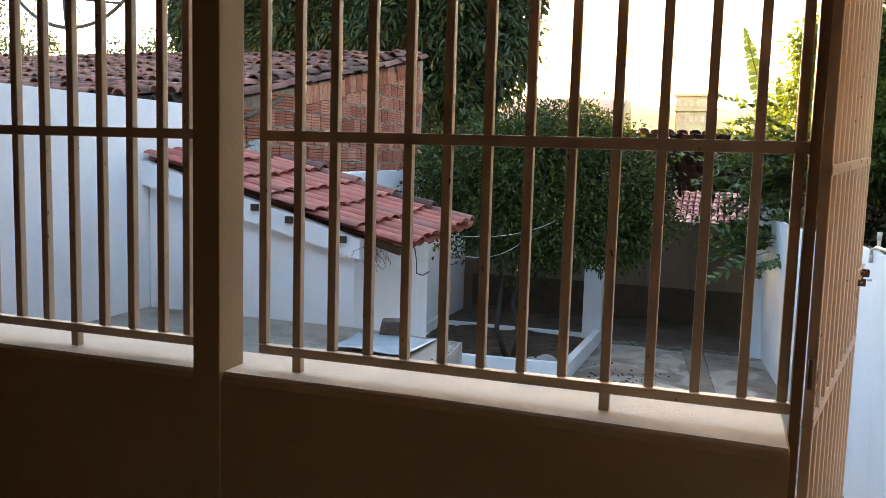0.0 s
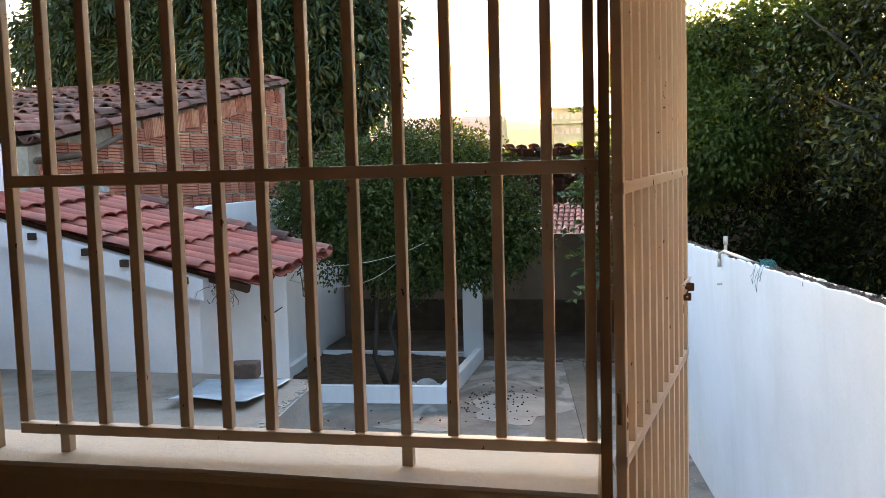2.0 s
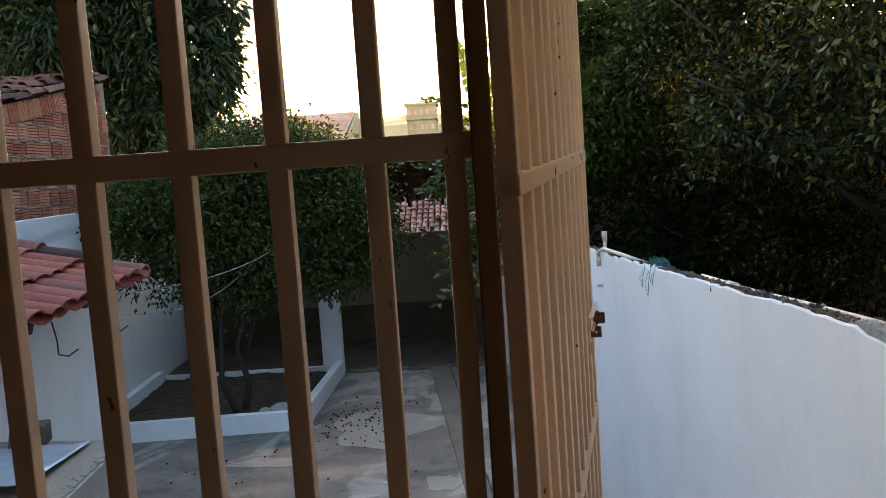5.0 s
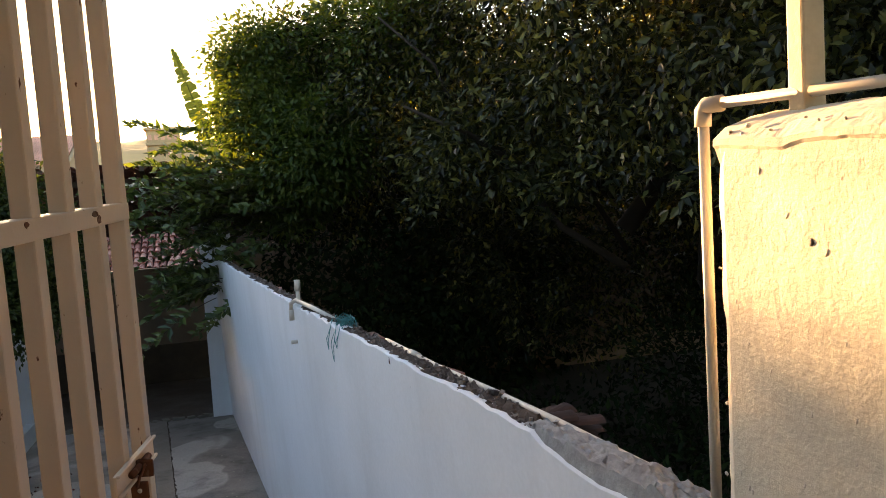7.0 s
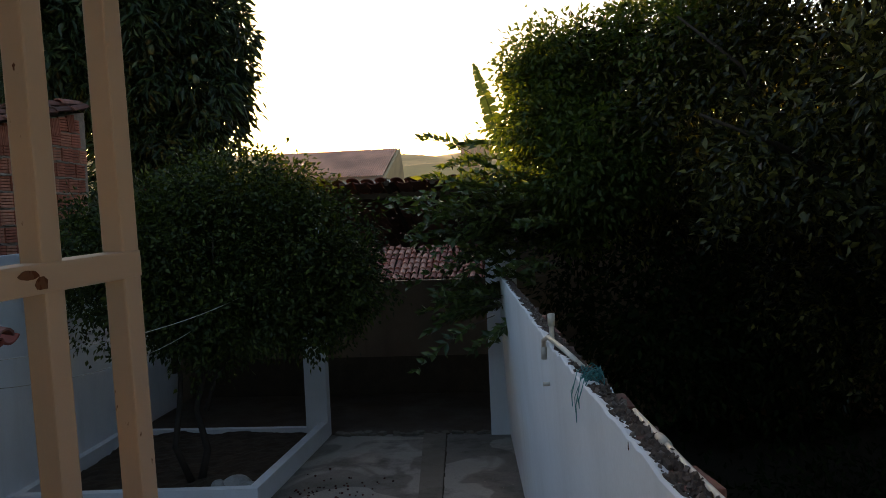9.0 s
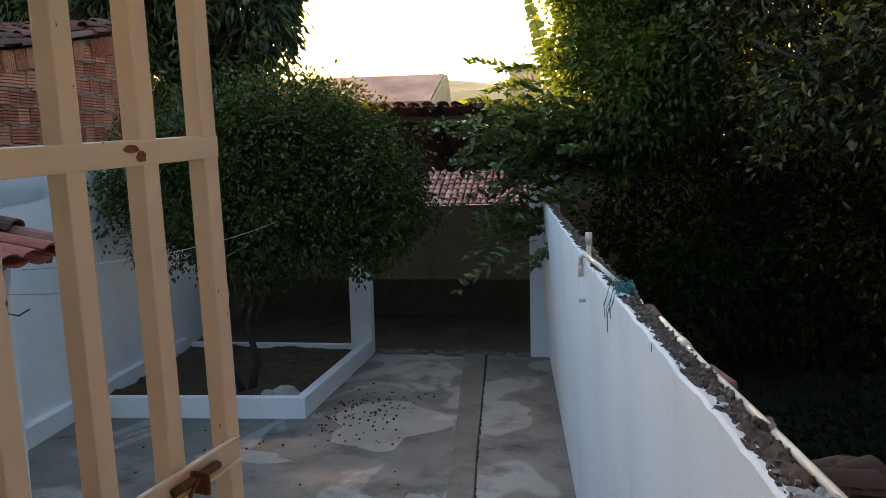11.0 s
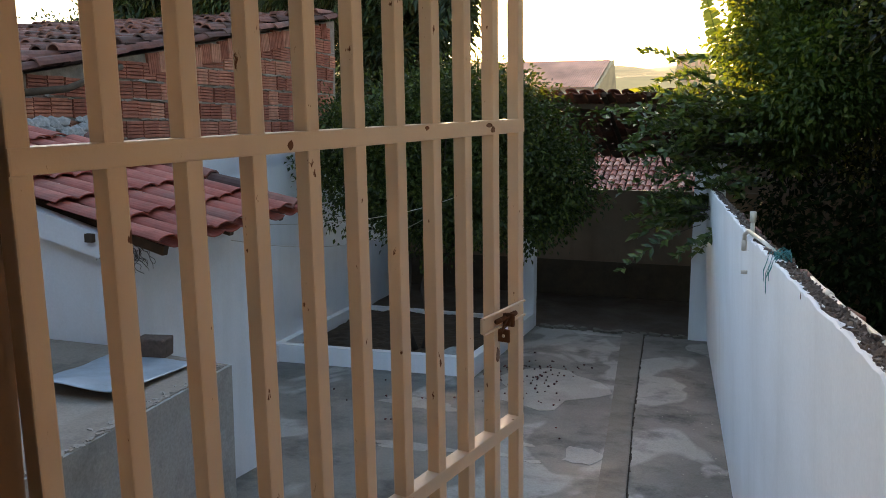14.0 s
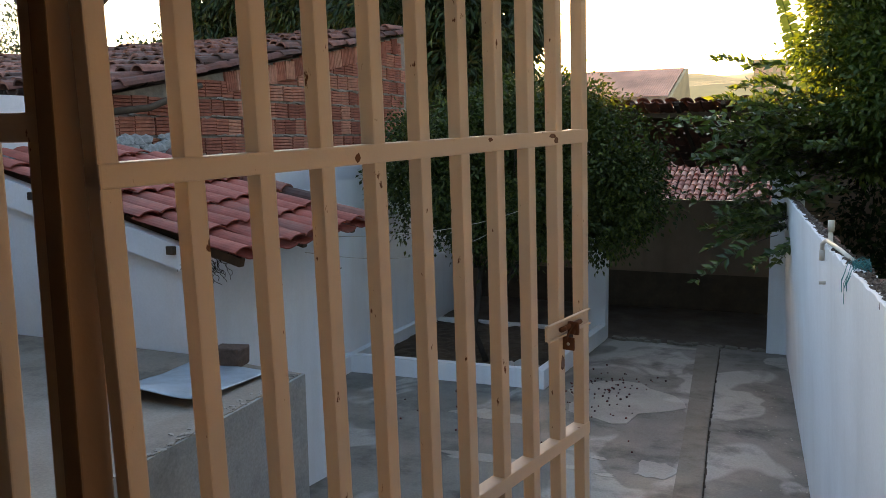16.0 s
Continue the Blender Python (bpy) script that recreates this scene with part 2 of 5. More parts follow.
def part(name, bm, mat, parent=None, label="", smooth=False):
    ob = new(name, bm_mesh(name, bm, mat, smooth))
    if parent:
        ob.parent = parent
    return tagged(ob, label)


def piece(name, me, m, parent):
    ob = new(name, me)
    ob.parent = parent
    ob.matrix_basis = m
    return ob


def thing(name, label, category, group="", kind="", at=(0, 0, 0)):
    ob = new(name)
    ob.location = at
    ob.empty_display_size = 0.1
    return tagged(ob, label, category, group, kind)


def add_box(bm, lo, hi, m=None, bev=0.0):
    vs = [bm.verts.new((x, y, z)) for x in (lo[0], hi[0]) for y in (lo[1], hi[1]) for z in (lo[2], hi[2])]
    fs = [bm.faces.new([vs[i] for i in f]) for f in ((0, 1, 3, 2), (4, 6, 7, 5), (0, 4, 5, 1), (2, 3, 7, 6), (0, 2, 6, 4), (1, 5, 7, 3))]
    if bev:
        es = {e for f in fs for e in f.edges}
        r = bmesh.ops.bevel(bm, geom=list(es), offset=bev, segments=2, affect="EDGES", profile=0.6)
        vs = list({v for f in r["faces"] for v in f.verts} | {v for v in vs if v.is_valid})
    if m is not None:
        bmesh.ops.transform(bm, matrix=m, verts=[v for v in vs if v.is_valid])
    return vs


def box(name, lo, hi, mat, parent=None, label="", bev=0.0, m=None):
    bm = bmesh.new()
    add_box(bm, lo, hi, m, bev)
    return part(name, bm, mat, parent, label)


def add_prism(bm, pts, z0, z1):
    """A prism on a ground outline; z0 and z1 are heights, or functions of x and y."""
    f0 = z0 if callable(z0) else lambda x, y: z0
    f1 = z1 if callable(z1) else lambda x, y: z1
    lo = [bm.verts.new((x, y, f0(x, y))) for x, y in pts]
    hi = [bm.verts.new((x, y, f1(x, y))) for x, y in pts]
    bm.faces.new(lo[::-1])
    bm.faces.new(hi)
    n = len(pts)
    for i in range(n):
        bm.faces.new((lo[i], lo[(i + 1) % n], hi[(i + 1) % n], hi[i]))


def prism(name, pts, z0, z1, mat, parent=None, label=""):
    bm = bmesh.new()
    add_prism(bm, pts, z0, z1)
    return part(name, bm, mat, parent, label)


def add_tube(bm, pts, r, sides=8, r2=None):
    """A round tube along points; the radius may taper."""
    pts = [Vector(p) for p in pts]
    rings = []
    for i, p in enumerate(pts):
        d = (pts[min(i + 1, len(pts) - 1)] - pts[max(i - 1, 0)]).normalized()
        a = d.orthogonal().normalized() if i == 0 else (rings_a - d * rings_a.dot(d)).normalized()
        rings_a = a
        b = d.cross(a)
        rr = r if r2 is None else r + (r2 - r) * i / (len(pts) - 1)
        rings.append([bm.verts.new(p + (a * math.cos(2 * math.pi * k / sides) + b * math.sin(2 * math.pi * k / sides)) * rr) for k in range(sides)])
    for u, v in zip(rings, rings[1:]):
        for k in range(sides):
            bm.faces.new((u[k], u[(k + 1) % sides], v[(k + 1) % sides], v[k]))
    bm.faces.new(rings[0][::-1])
    bm.faces.new(rings[-1])


def tube(name, pts, r, mat, parent=None, label="", sides=8, r2=None):
    bm = bmesh.new()
    add_tube(bm, pts, r, sides, r2)
    return part(name, bm, mat, parent, label, True)


# ---- plan ----
FLOOR = 1.36          # veranda floor
PLATFORM = 1.45


def wall_x(y):        # face of the boundary wall beside the gate
    return -(0.063 if y > 4.344 else 0.078) * (y - 4.344)


def left_x(y):        # face of the far boundary wall
    return -5.15 - 0.12 * (y - 5.1)


def ground_z(y):
    return 0.3 - 0.05 * y


def wall_top(y):
    return 2.345 - 0.0285 * y


LEAN = 0.05           # the old wall leans into the yard

# ---- ground and yard ----
bm = bmesh.new()
bmesh.ops.create_grid(bm, x_segments=60, y_segments=60, size=700)
for v in bm.verts:
    v.co.z = -0.95
tagged(part("ground", bm, EARTH), "earth with weeds, darkened for the shade of trees", "ground", kind="structure")

bm = bmesh.new()
ys = [-4.0, 0.0, 3.0, 5.7, 7.5, 9.5, 12.05]
rows = [[bm.verts.new((x, y, z)) for x, z in ((-6.6, -0.94), (-6.6, ground_z(y)), (0.9, ground_z(y)), (0.9, -0.94))] for y in ys]
for a, b in zip(rows, rows[1:]):
    for k in range(4):
        bm.faces.new((a[k], a[(k + 1) % 4], b[(k + 1) % 4], b[k]))
bm.faces.new(rows[0])
bm.faces.new(rows[-1][::-1])
yard = tagged(part("pavement", bm, CONCRETE), "patched grey concrete yard with damp stains", "concrete yard", kind="structure")
chan = prism("channel", [(-0.70, 2.0), (-0.47, 2.0), (-0.78, 5.7), (-0.94, 7.5), (-1.28, 12.0), (-1.60, 12.0), (-1.16, 7.5), (-1.0, 5.7)], -0.6, lambda x, y: ground_z(y) + 0.022, SCREED, yard, "raised strip of rough screed")
# open joint beside the channel, and the crumbled sill of the shelter floor
bm = bmesh.new()
rng = random.Random(8)
for k in range(60):
    y = 2.4 + k * 0.16
    xr = -0.47 - 0.0838 * (y - 2.0) if y < 5.7 else -0.78 - 0.0889 * (y - 5.7) if y < 7.5 else -0.94 - 0.0756 * (y - 7.5)
    w = rng.uniform(0.008, 0.028)
    add_prism(bm, [(xr + 0.003, y), (xr + w, y + rng.uniform(-0.01, 0.01)), (xr + rng.uniform(0.008, 0.028) - 0.014, y + 0.155), (xr - 0.011, y + 0.155)], lambda x, y: ground_z(y) - 0.02, lambda x, y: ground_z(y) + 0.0035)
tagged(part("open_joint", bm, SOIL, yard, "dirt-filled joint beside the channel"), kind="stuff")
bm = bmesh.new()
for k in range(34):
    x = -2.9 + k * 0.07
    if rng.random() < 0.8:
        add_box(bm, (-0.05, -0.05, -0.08), (0.05, 0.05, 0.02), pose(x, 12.0 + rng.uniform(-0.035, 0.03), ground_z(12.0) + rng.uniform(0.0, 0.035), rng.uniform(-8, 8), rng.uniform(-8, 8), rng.uniform(-30, 30)), 0.008)
tagged(part("broken_edge", bm, SCREED, yard, "broken raised edge of the slab"), kind="stuff")
# flecks of dripped whitewash along the wall foot
bm = bmesh.new()
for k in range(60):
    y = rng.uniform(3.5, 11.0)
    x = wall_x(y) + LEAN * (wall_top(y) - ground_z(y)) - 0.02 - abs(rng.gauss(0, 0.22))
    q = rng.uniform(0.004, 0.012)
    add_prism(bm, [(x + q * math.cos(a) * rng.uniform(0.6, 1.3), y + 1.5 * q * math.sin(a) * rng.uniform(0.6, 1.3)) for a in [h * 1.047 for h in range(6)]], lambda x, y: ground_z(y) - 0.01, lambda x, y: ground_z(y) + 0.003)
tagged(part("whitewash_fleck", bm, PATCH, yard, "white drips of wash on the slab"), kind="stuff")
# thin repair patches laid on the slab
rng = random.Random(4)
for cx, cy, rx, ry in ((-1.25, 6.33, 0.16, 0.27), (-1.96, 6.08, 0.14, 0.06), (-1.76, 6.43, 0.08, 0.05), (-1.60, 6.03, 0.08, 0.04), (-2.0, 8.45, 0.6, 0.75), (-2.75, 6.0, 0.4, 0.1), (-3.1, 7.3, 0.4, 0.2), (-1.95, 11.75, 0.4, 0.1)):
    pts = [(cx + rx * math.cos(a) * (1 + rng.uniform(-.14, .14) + 0.3 * math.sin(3 * a + cx * 9)), cy + ry * math.sin(a) * (1 + rng.uniform(-.14, .14) + 0.25 * math.cos(2 * a + cy * 7))) for a in [k * math.pi / 9 for k in range(18)]]
    prism("cement_patch", pts, lambda x, y: ground_z(y) - 0.03, lambda x, y: ground_z(y) + 0.004, PATCH, yard, "pale cement repair patch")

# small dark fruit dropped on the slab
fruit = thing("fallen_fruit", "small dark red fruit dropped on the concrete", "fruit", kind="stuff")
bm = bmesh.new()
rg = random.Random(19)
for k in range(130):
    x, y = -2.35 + rg.gauss(0, 0.42), 8.75 + rg.gauss(0, 0.5)
    if x < -2.86 or x > -1.62:
        x = rg.uniform(-2.86, -1.7)
    if rg.random() < 0.16:
        x, y = rg.uniform(-4.6, -1.4), rg.uniform(6.6, 8.2)
    q = rg.uniform(0.009, 0.017)
    bmesh.ops.create_icosphere(bm, subdivisions=1, radius=q, matrix=Matrix.Translation((x, y, ground_z(y) + 0.003 + q * 0.8)) @ Matrix.Diagonal((1, rg.uniform(0.7, 1.3), 0.8, 1)))
part("fruit", bm, FRUIT, fruit)

# ---- boundary wall by the gate, with its raised stretch ----
wall_e = thing("wall_east", "whitewashed garden wall with a broken masonry top", "wall", kind="structure")


def broken_wall(name, y0, y1, z_top, thick, mat, parent, seed, step=0.06, rough=0.02):
    """A rendered wall leaf whose upper edge of plaster has flaked away unevenly."""
    bm = bmesh.new()
    n = int((y1 - y0) / step)
    front = []
    for i in range(n + 1):
        y = y0 + (y1 - y0) * i / n
        w = noise.noise((y * 2.1 + seed, 0, 0)) * rough * 0.6 + noise.noise((y * 11 + seed, 3, 0)) * rough + noise.noise((y * 31, 5, seed)) * rough * 0.4
        x = wall_x(y)
        z = z_top(y) + w
        front.append([bm.verts.new(p) for p in ((x + LEAN * (z + 0.5), y, -0.5), (x, y, z), (x + 0.008, y, z + 0.006), (x + thick, y, z - 0.03), (x + thick + LEAN * (z + 0.5), y, -0.5))])
    for a, b in zip(front, front[1:]):
        for k in range(4):
            bm.faces.new((a[k], b[k], b[k + 1], a[k + 1]))
    bm.faces.new(front[0])
    bm.faces.new(front[-1][::-1])
    return part(name, bm, mat, parent)


broken_wall("plaster_face", 0.742, 12.1, lambda y: wall_top(y) - 0.045 * max(0.0, 1 - ((y - 0.95) / 0.4) ** 2) + 0.004, 0.105, WHITE, wall_e, 1.7)
# mortar bed and rubble along the top
def cap(name, y0, y1, n, lift, width, mat, label, seed, rough=1.0):
    bm = bmesh.new()
    rows = []
    for i in range(n + 1):
        y = y0 + (y1 - y0) * i / n
        e = min(1.0, 0.5 + (y - y0) * 9, (y1 - y) * 9)
        row = []
        for k in range(15):
            u = k / 14
            dx = 0.004 + width * u
            dz = (-0.05) if k in (0, 14) else lift * e * math.sin(math.pi * (0.12 + 0.8 * u)) ** 0.6
            q = (y * 13, dx * 40, seed)
            dz += rough * (noise.noise(q) * 0.016 + noise.noise((y * 37, dx * 90, seed)) * 0.011 + noise.noise((y * 80, dx * 200, seed)) * 0.005) - (0.012 * rough if noise.noise((y * 22, dx * 60, seed + 9)) > 0.42 else 0)
            row.append(bm.verts.new((wall_x(y) + dx, y + noise.noise((y * 30, dx * 70, seed + 3)) * 0.012, wall_top(y) + dz)))
        rows.append(row)
    for a, b in zip(rows, rows[1:]):
        for k in range(14):
            bm.faces.new((a[k], b[k], b[k + 1], a[k + 1]))
    return part(name, bm, mat, wall_e, label)


cap("mortar_wedge", 0.75, 1.42, 190, 0.016, 0.085, MORTAR, "grey broken mortar wedge", 2.0, 0.9)
cap("rubble_bed", 1.36, 12.0, 900, 0.004, 0.085, BED, "dark crumbled brick and mortar", 6.0)
bm = bmesh.new()
rng = random.Random(11)
for i in range(1500):
    y = 0.75 + rng.random() ** 1.4 * 8.6
    s = rng.uniform(0.003, 0.0085)
    if y < 1.42:
        continue
    x = wall_x(y) + rng.uniform(0.012, 0.085)
    m = Matrix.LocRotScale((x, y, wall_top(y) + rng.uniform(-0.012, 0.01)), Euler([rng.uniform(0, 6.28) for _ in range(3)]), (s, s * rng.uniform(0.7, 1.7), s * rng.uniform(0.3, 0.7)))
    add_box(bm, (-1, -1, -1), (1, 1, 1), m)
tagged(part("rubble_crumb", bm, SHARD, wall_e, "broken mortar and brick crumbs"), kind="stuff")
# bricks laid along the wall head, broken at the ends
bm = bmesh.new()
add_box(bm, (-0.045, -0.1, 0), (0.045, 0.1, 0.03), None, 0.006)
head_brick = bm_mesh("brick", bm, TILE_OLD)
for k in range(24):
    y = 1.75 + k * 0.4 + rng.uniform(-0.06, 0.06)
    piece("brick", head_brick, pose(wall_x(y) + 0.062 + rng.uniform(-0.012, 0.012), y, wall_top(y) - 0.036 + rng.uniform(-0.008, 0.006), rng.uniform(-4, 4), rng.uniform(-5, 5), 3 + rng.uniform(-9, 9)), wall_e)

# raised stretch of the same wall, cream painted, beside the veranda
wall_r = thing("wall_veranda_side", "cream rendered wall end with a chipped top edge", "wall", kind="structure")
bm = bmesh.new()
levels = [-0.5, 1.2] + [1.7 + 0.0195 * k for k in range(61)]
cols = []
for i in range(60):
    y = 0.738 - (0.012 * i if i < 40 else 0.468 + (i - 39) * 0.185)
    col = []
    for z in levels:
        jag = (noise.noise((z * 14, 3.1, 0)) * 0.010 + noise.noise((z * 47, 8.2, 0)) * 0.006) if i == 0 and z > 1.5 else 0.0
        col.append(bm.verts.new((wall_x(y) + 0.043 + (0.012 if i == 0 else 0.004 if i == 1 else 0) + max(0.0, 2.3 - z) * 0.036 + noise.noise((y * 9, z * 9, 2)) * 0.0022, y + jag, z)))
    lip = 0.0035 * max(0.0, noise.noise((y * 11, 6, 0)) + 0.45)
    for dx, z in ((0.004, 2.893 + 0.012 * noise.noise((y * 12, 1, 0))), (0.001 - lip * 0.7, 2.898 + 0.012 * noise.noise((y * 12, 1, 0))), (0.001, 2.908), (0.022, 2.928), (0.07, 2.943), (0.14, 2.95), (0.22, 2.925), (0.34, -0.5)):
        col.append(bm.verts.new((wall_x(y) + 0.043 + dx, y, z + (noise.noise((y * 9, dx * 20, 4)) * 0.005 + noise.noise((y * 41, dx * 60, 4)) * 0.0025 if z > 2 else 0))))
    cols.append(col)
for a, b in zip(cols, cols[1:]):
    for k in range(len(a) - 1):
        bm.faces.new((a[k], a[k + 1], b[k + 1], b[k]))
bm.faces.new(cols[0][::-1])
bm.faces.new(cols[-1])
part("plaster_face", bm, CREAM, wall_r)
bm = bmesh.new()
rng = random.Random(5)
for i in range(70):
    z = rng.uniform(2.33, 2.89) if i < 45 else rng.uniform(2.9, 2.928)
    y = 0.742 + rng.uniform(-0.006, 0.006) if i < 45 else rng.uniform(0.15, 0.738)
    s = rng.uniform(0.002, 0.006)
    bmesh.ops.create_icosphere(bm, subdivisions=1, radius=s, matrix=Matrix.LocRotScale((wall_x(y) + 0.043 + (rng.uniform(0.004, 0.2) if i < 45 else 0.01), y, z), Euler((rng.random() * 6, rng.random() * 6, 0)), (1, 1.3, 0.8)))
tagged(part("chipped_edge", bm, SILL, wall_r, "crumbling render along the edge"), kind="stuff")
bm = bmesh.new()
rg = random.Random(77)
for k in range(46):
    y, z = 0.72 - abs(rg.gauss(0, 0.2)), rg.uniform(2.35, 2.87)
    bmesh.ops.create_icosphere(bm, subdivisions=1, radius=rg.uniform(0.0016, 0.004), matrix=Matrix.LocRotScale((wall_x(y) + 0.044, y, z), Euler((rg.random() * 0.4, 0, 0)), (0.5, 0.8, 1.9)))
tagged(part("pit", bm, SILL, wall_r, "pits in the brushed render"), kind="stuff")
tube("anchor_hole", [(wall_x(0.548) + 0.0425, 0.548, 2.766), (wall_x(0.548) + 0.05, 0.548, 2.766)], 0.0055, RUBBLE, wall_r, "small plugged anchor hole")

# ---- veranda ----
# Unseen floor, its dark colour chosen to cut bounced light.
tagged(box("floor", (-9.0, -3.6, 1.2), (0.35, -0.14, FLOOR), HOUSE), "unseen veranda floor, dark to cut bounce light", "floor", kind="structure")
landing = tagged(box("floor_landing", (-0.86, -0.14, 0.1), (0.16, 1.3, FLOOR), SILL), "cement landing outside the gate", "floor", kind="structure")
for k in range(6):
    box("step", (-0.45, 1.3 + 0.28 * k, -0.1), (0.05, 1.58 + 0.28 * k, FLOOR - 0.18 * (k + 1)), SILL, landing)
parapet = thing("wall_parapet", "cream parapet wall under the veranda grille", "wall", kind="structure")
bm = bmesh.new()
prof = [(-0.115, -0.5), (-0.115, 2.075), (-0.105, 2.092), (-0.085, 2.10), (0.05, 2.102), (0.17, 2.096), (0.185, 2.08), (0.185, -0.5)]
rows = []
for i in range(83):
    x = -9.0 + i * (8.14 / 82)
    y_in = -0.05 * min(1.0, max(0.0, (x + 1.9) / 1.0))
    rows.append([bm.verts.new((x, y + (y_in if y < 0 else 0) + (noise.noise((x * 2.5, y * 9, 1)) * 0.006 if z > 0 else 0), z + (noise.noise((x * 3.1, y * 5, 7)) * 0.004 if z > 1 else 0))) for y, z in prof])
for a, b in zip(rows, rows[1:]):
    for k in range(len(prof) - 1):
        bm.faces.new((a[k], b[k], b[k + 1], a[k + 1]))
bm.faces.new(rows[0])
bm.faces.new(rows[-1][::-1])
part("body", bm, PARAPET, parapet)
prism("sill", [(-9.0, -0.100), (-1.9, -0.100), (-0.866, -0.148), (-0.866, 0.165), (-9.0, 0.165)], 2.092, 2.106, SILL, parapet, "dusty pale cement sill")
# Unseen walls and wide ceiling, added to keep light off the parapet.
tagged(box("wall_house", (-9.0, -3.8, -0.5), (0.6, -3.6, 4.15), HOUSE), "unseen house wall, dark to keep the veranda dim", "wall", kind="structure")
tagged(box("wall_house_side", (-9.2, -3.8, -0.5), (-9.0, 0.18, 4.15), HOUSE), "unseen house wall, dark to keep the veranda dim", "wall", kind="structure")
tagged(box("ceiling", (-9.2, -3.8, 4.15), (1.1, 0.75, 4.3), HOUSE), "unseen veranda ceiling, widened to block skylight", "ceiling", kind="structure")

# Added above the side wall to keep out skylight from the right.
tagged(box("wall_house_end", (0.30, -3.6, 2.86), (0.44, -0.7, 4.15), HOUSE), "unseen house wall, dark to keep the veranda dim", "wall", kind="structure")

# square column between the two grilles
col = thing("veranda_column", "tan painted square column carrying the veranda roof", "column")
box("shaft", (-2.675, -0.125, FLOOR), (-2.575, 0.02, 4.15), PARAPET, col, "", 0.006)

# ---- grille ----


def bar(name, x, y, z0, z1, parent, mat=TAN, w=0.03, d=0.03, m=None):
    return box(name, (x - w / 2, y - d / 2, z0), (x + w / 2, y + d / 2, z1), mat, parent, "", 0.003, m)


def grille(x_right, count, first_foot, foot_step, label):
    g = thing("window_grille", label, "grille", "veranda grilles")
    x_left = x_right - 0.125 * count
    bar_me = None
    for i in range(count + 1):
        if bar_me is None:
            bm = bmesh.new()
            add_box(bm, (-0.014, -0.014, 2.19), (0.014, 0.014, 4.12), None, 0.003)
            bar_me = bm_mesh("bar", bm, TAN)
        piece("bar", bar_me, pose(x_right - 0.125 * i - (0.024 if i == 0 else 0.002), 0.0, 0.0), g)
    for z, h in ((2.172, 0.03), (2.875, 0.034), (4.11, 0.03)):
        box("rail", (x_left - 0.014, -0.017, z - h / 2), (x_right + 0.014, 0.017, z + h / 2), TAN, g, "", 0.003)
    i = first_foot
    while i <= count:
        bar("foot", x_right - 0.125 * i, 0, 2.10, 2.17, g)
        i += foot_step
    return g


grille(-0.856, 13, 4, 8, "tan painted steel window grille of upright square bars")
grille(-2.755, 30, 4, 8, "tan painted steel window grille of upright square bars")

# ---- gate ----
hinge_post = thing("gate_post", "brown painted steel hinge post of the gate", "post")
box("tube", (-0.858, -0.030, FLOOR), (-0.830, 0.018, 4.12), BROWN, hinge_post, "", 0.003)
gate = thing("gate", "tan painted steel bar gate with rust chips, standing open", "gate")
TILT = 1.8
gate.matrix_basis = pose(-0.813, 0.000, 2.818, 0, 0, math.degrees(math.atan2(1.150, 0.251))) @ pose(0, 0, 0, 0, -TILT, 0)
L = 1.205
bm = bmesh.new()
add_box(bm, (-0.014, -0.014, -1.40), (0.014, 0.014, 1.30), None, 0.003)
gate_bar = bm_mesh("bar", bm, TAN)
for i in range(11):
    piece("bar" if 0 < i < 10 else "stile", gate_bar, pose(0.014 + (L - 0.028) * i / 10, 0, 0), gate)
for z, h in ((0.0, 0.03), (-0.69, 0.03), (-1.39, 0.03), (1.29, 0.03)):
    box("rail", (0.0, -0.016, z - h / 2), (L, 0.016, z + h / 2), TAN, gate, "", 0.003)
box("latch_strip", (L - 0.215, -0.023, -0.430), (L - 0.02, -0.017, -0.396), TAN, gate, "tan steel latch strip chipped to rust", 0.002)
box("strip_lip", (L - 0.215, -0.029, -0.399), (L - 0.02, -0.023, -0.394), TAN, gate, "", 0.002)
box("strip_lip", (L - 0.215, -0.029, -0.432), (L - 0.02, -0.023, -0.427), TAN, gate, "", 0.002)
tube("bolt", [(L - 0.165, -0.03, -0.413), (L - 0.075, -0.03, -0.413)], 0.006, RUST, gate, "rusty sliding bolt")
hasp = box("hasp", (L - 0.129, -0.042, -0.468), (L - 0.123, 0.014, -0.438), RUST, gate, "rusted steel hasp plate", 0.003)
box("eye_plate", (L - 0.126, -0.052, -0.432), (L - 0.120, -0.024, -0.402), RUST, gate, "rusted bolt eye", 0.004)
tube("shackle", [(L - 0.134, -0.026, -0.444), (L - 0.136, -0.032, -0.428), (L - 0.134, -0.038, -0.416), (L - 0.128, -0.040, -0.410), (L - 0.118, -0.040, -0.414)], 0.0026, RUST, gate, "rusted wire loop")
tube("rivet", [(L - 0.130, -0.028, -0.453), (L - 0.122, -0.028, -0.453)], 0.004, CORD, hasp, "bright worn rivet")
tube("rivet", [(L - 0.130, -0.002, -0.453), (L - 0.122, -0.002, -0.453)], 0.003, CORD, hasp, "bright worn rivet")
for z in (-1.1, -0.55, 0.95):
    tube("hinge", [(-0.006, 0, z - 0.04), (-0.006, 0, z + 0.04)], 0.008, BROWN, gate, "painted barrel hinge")

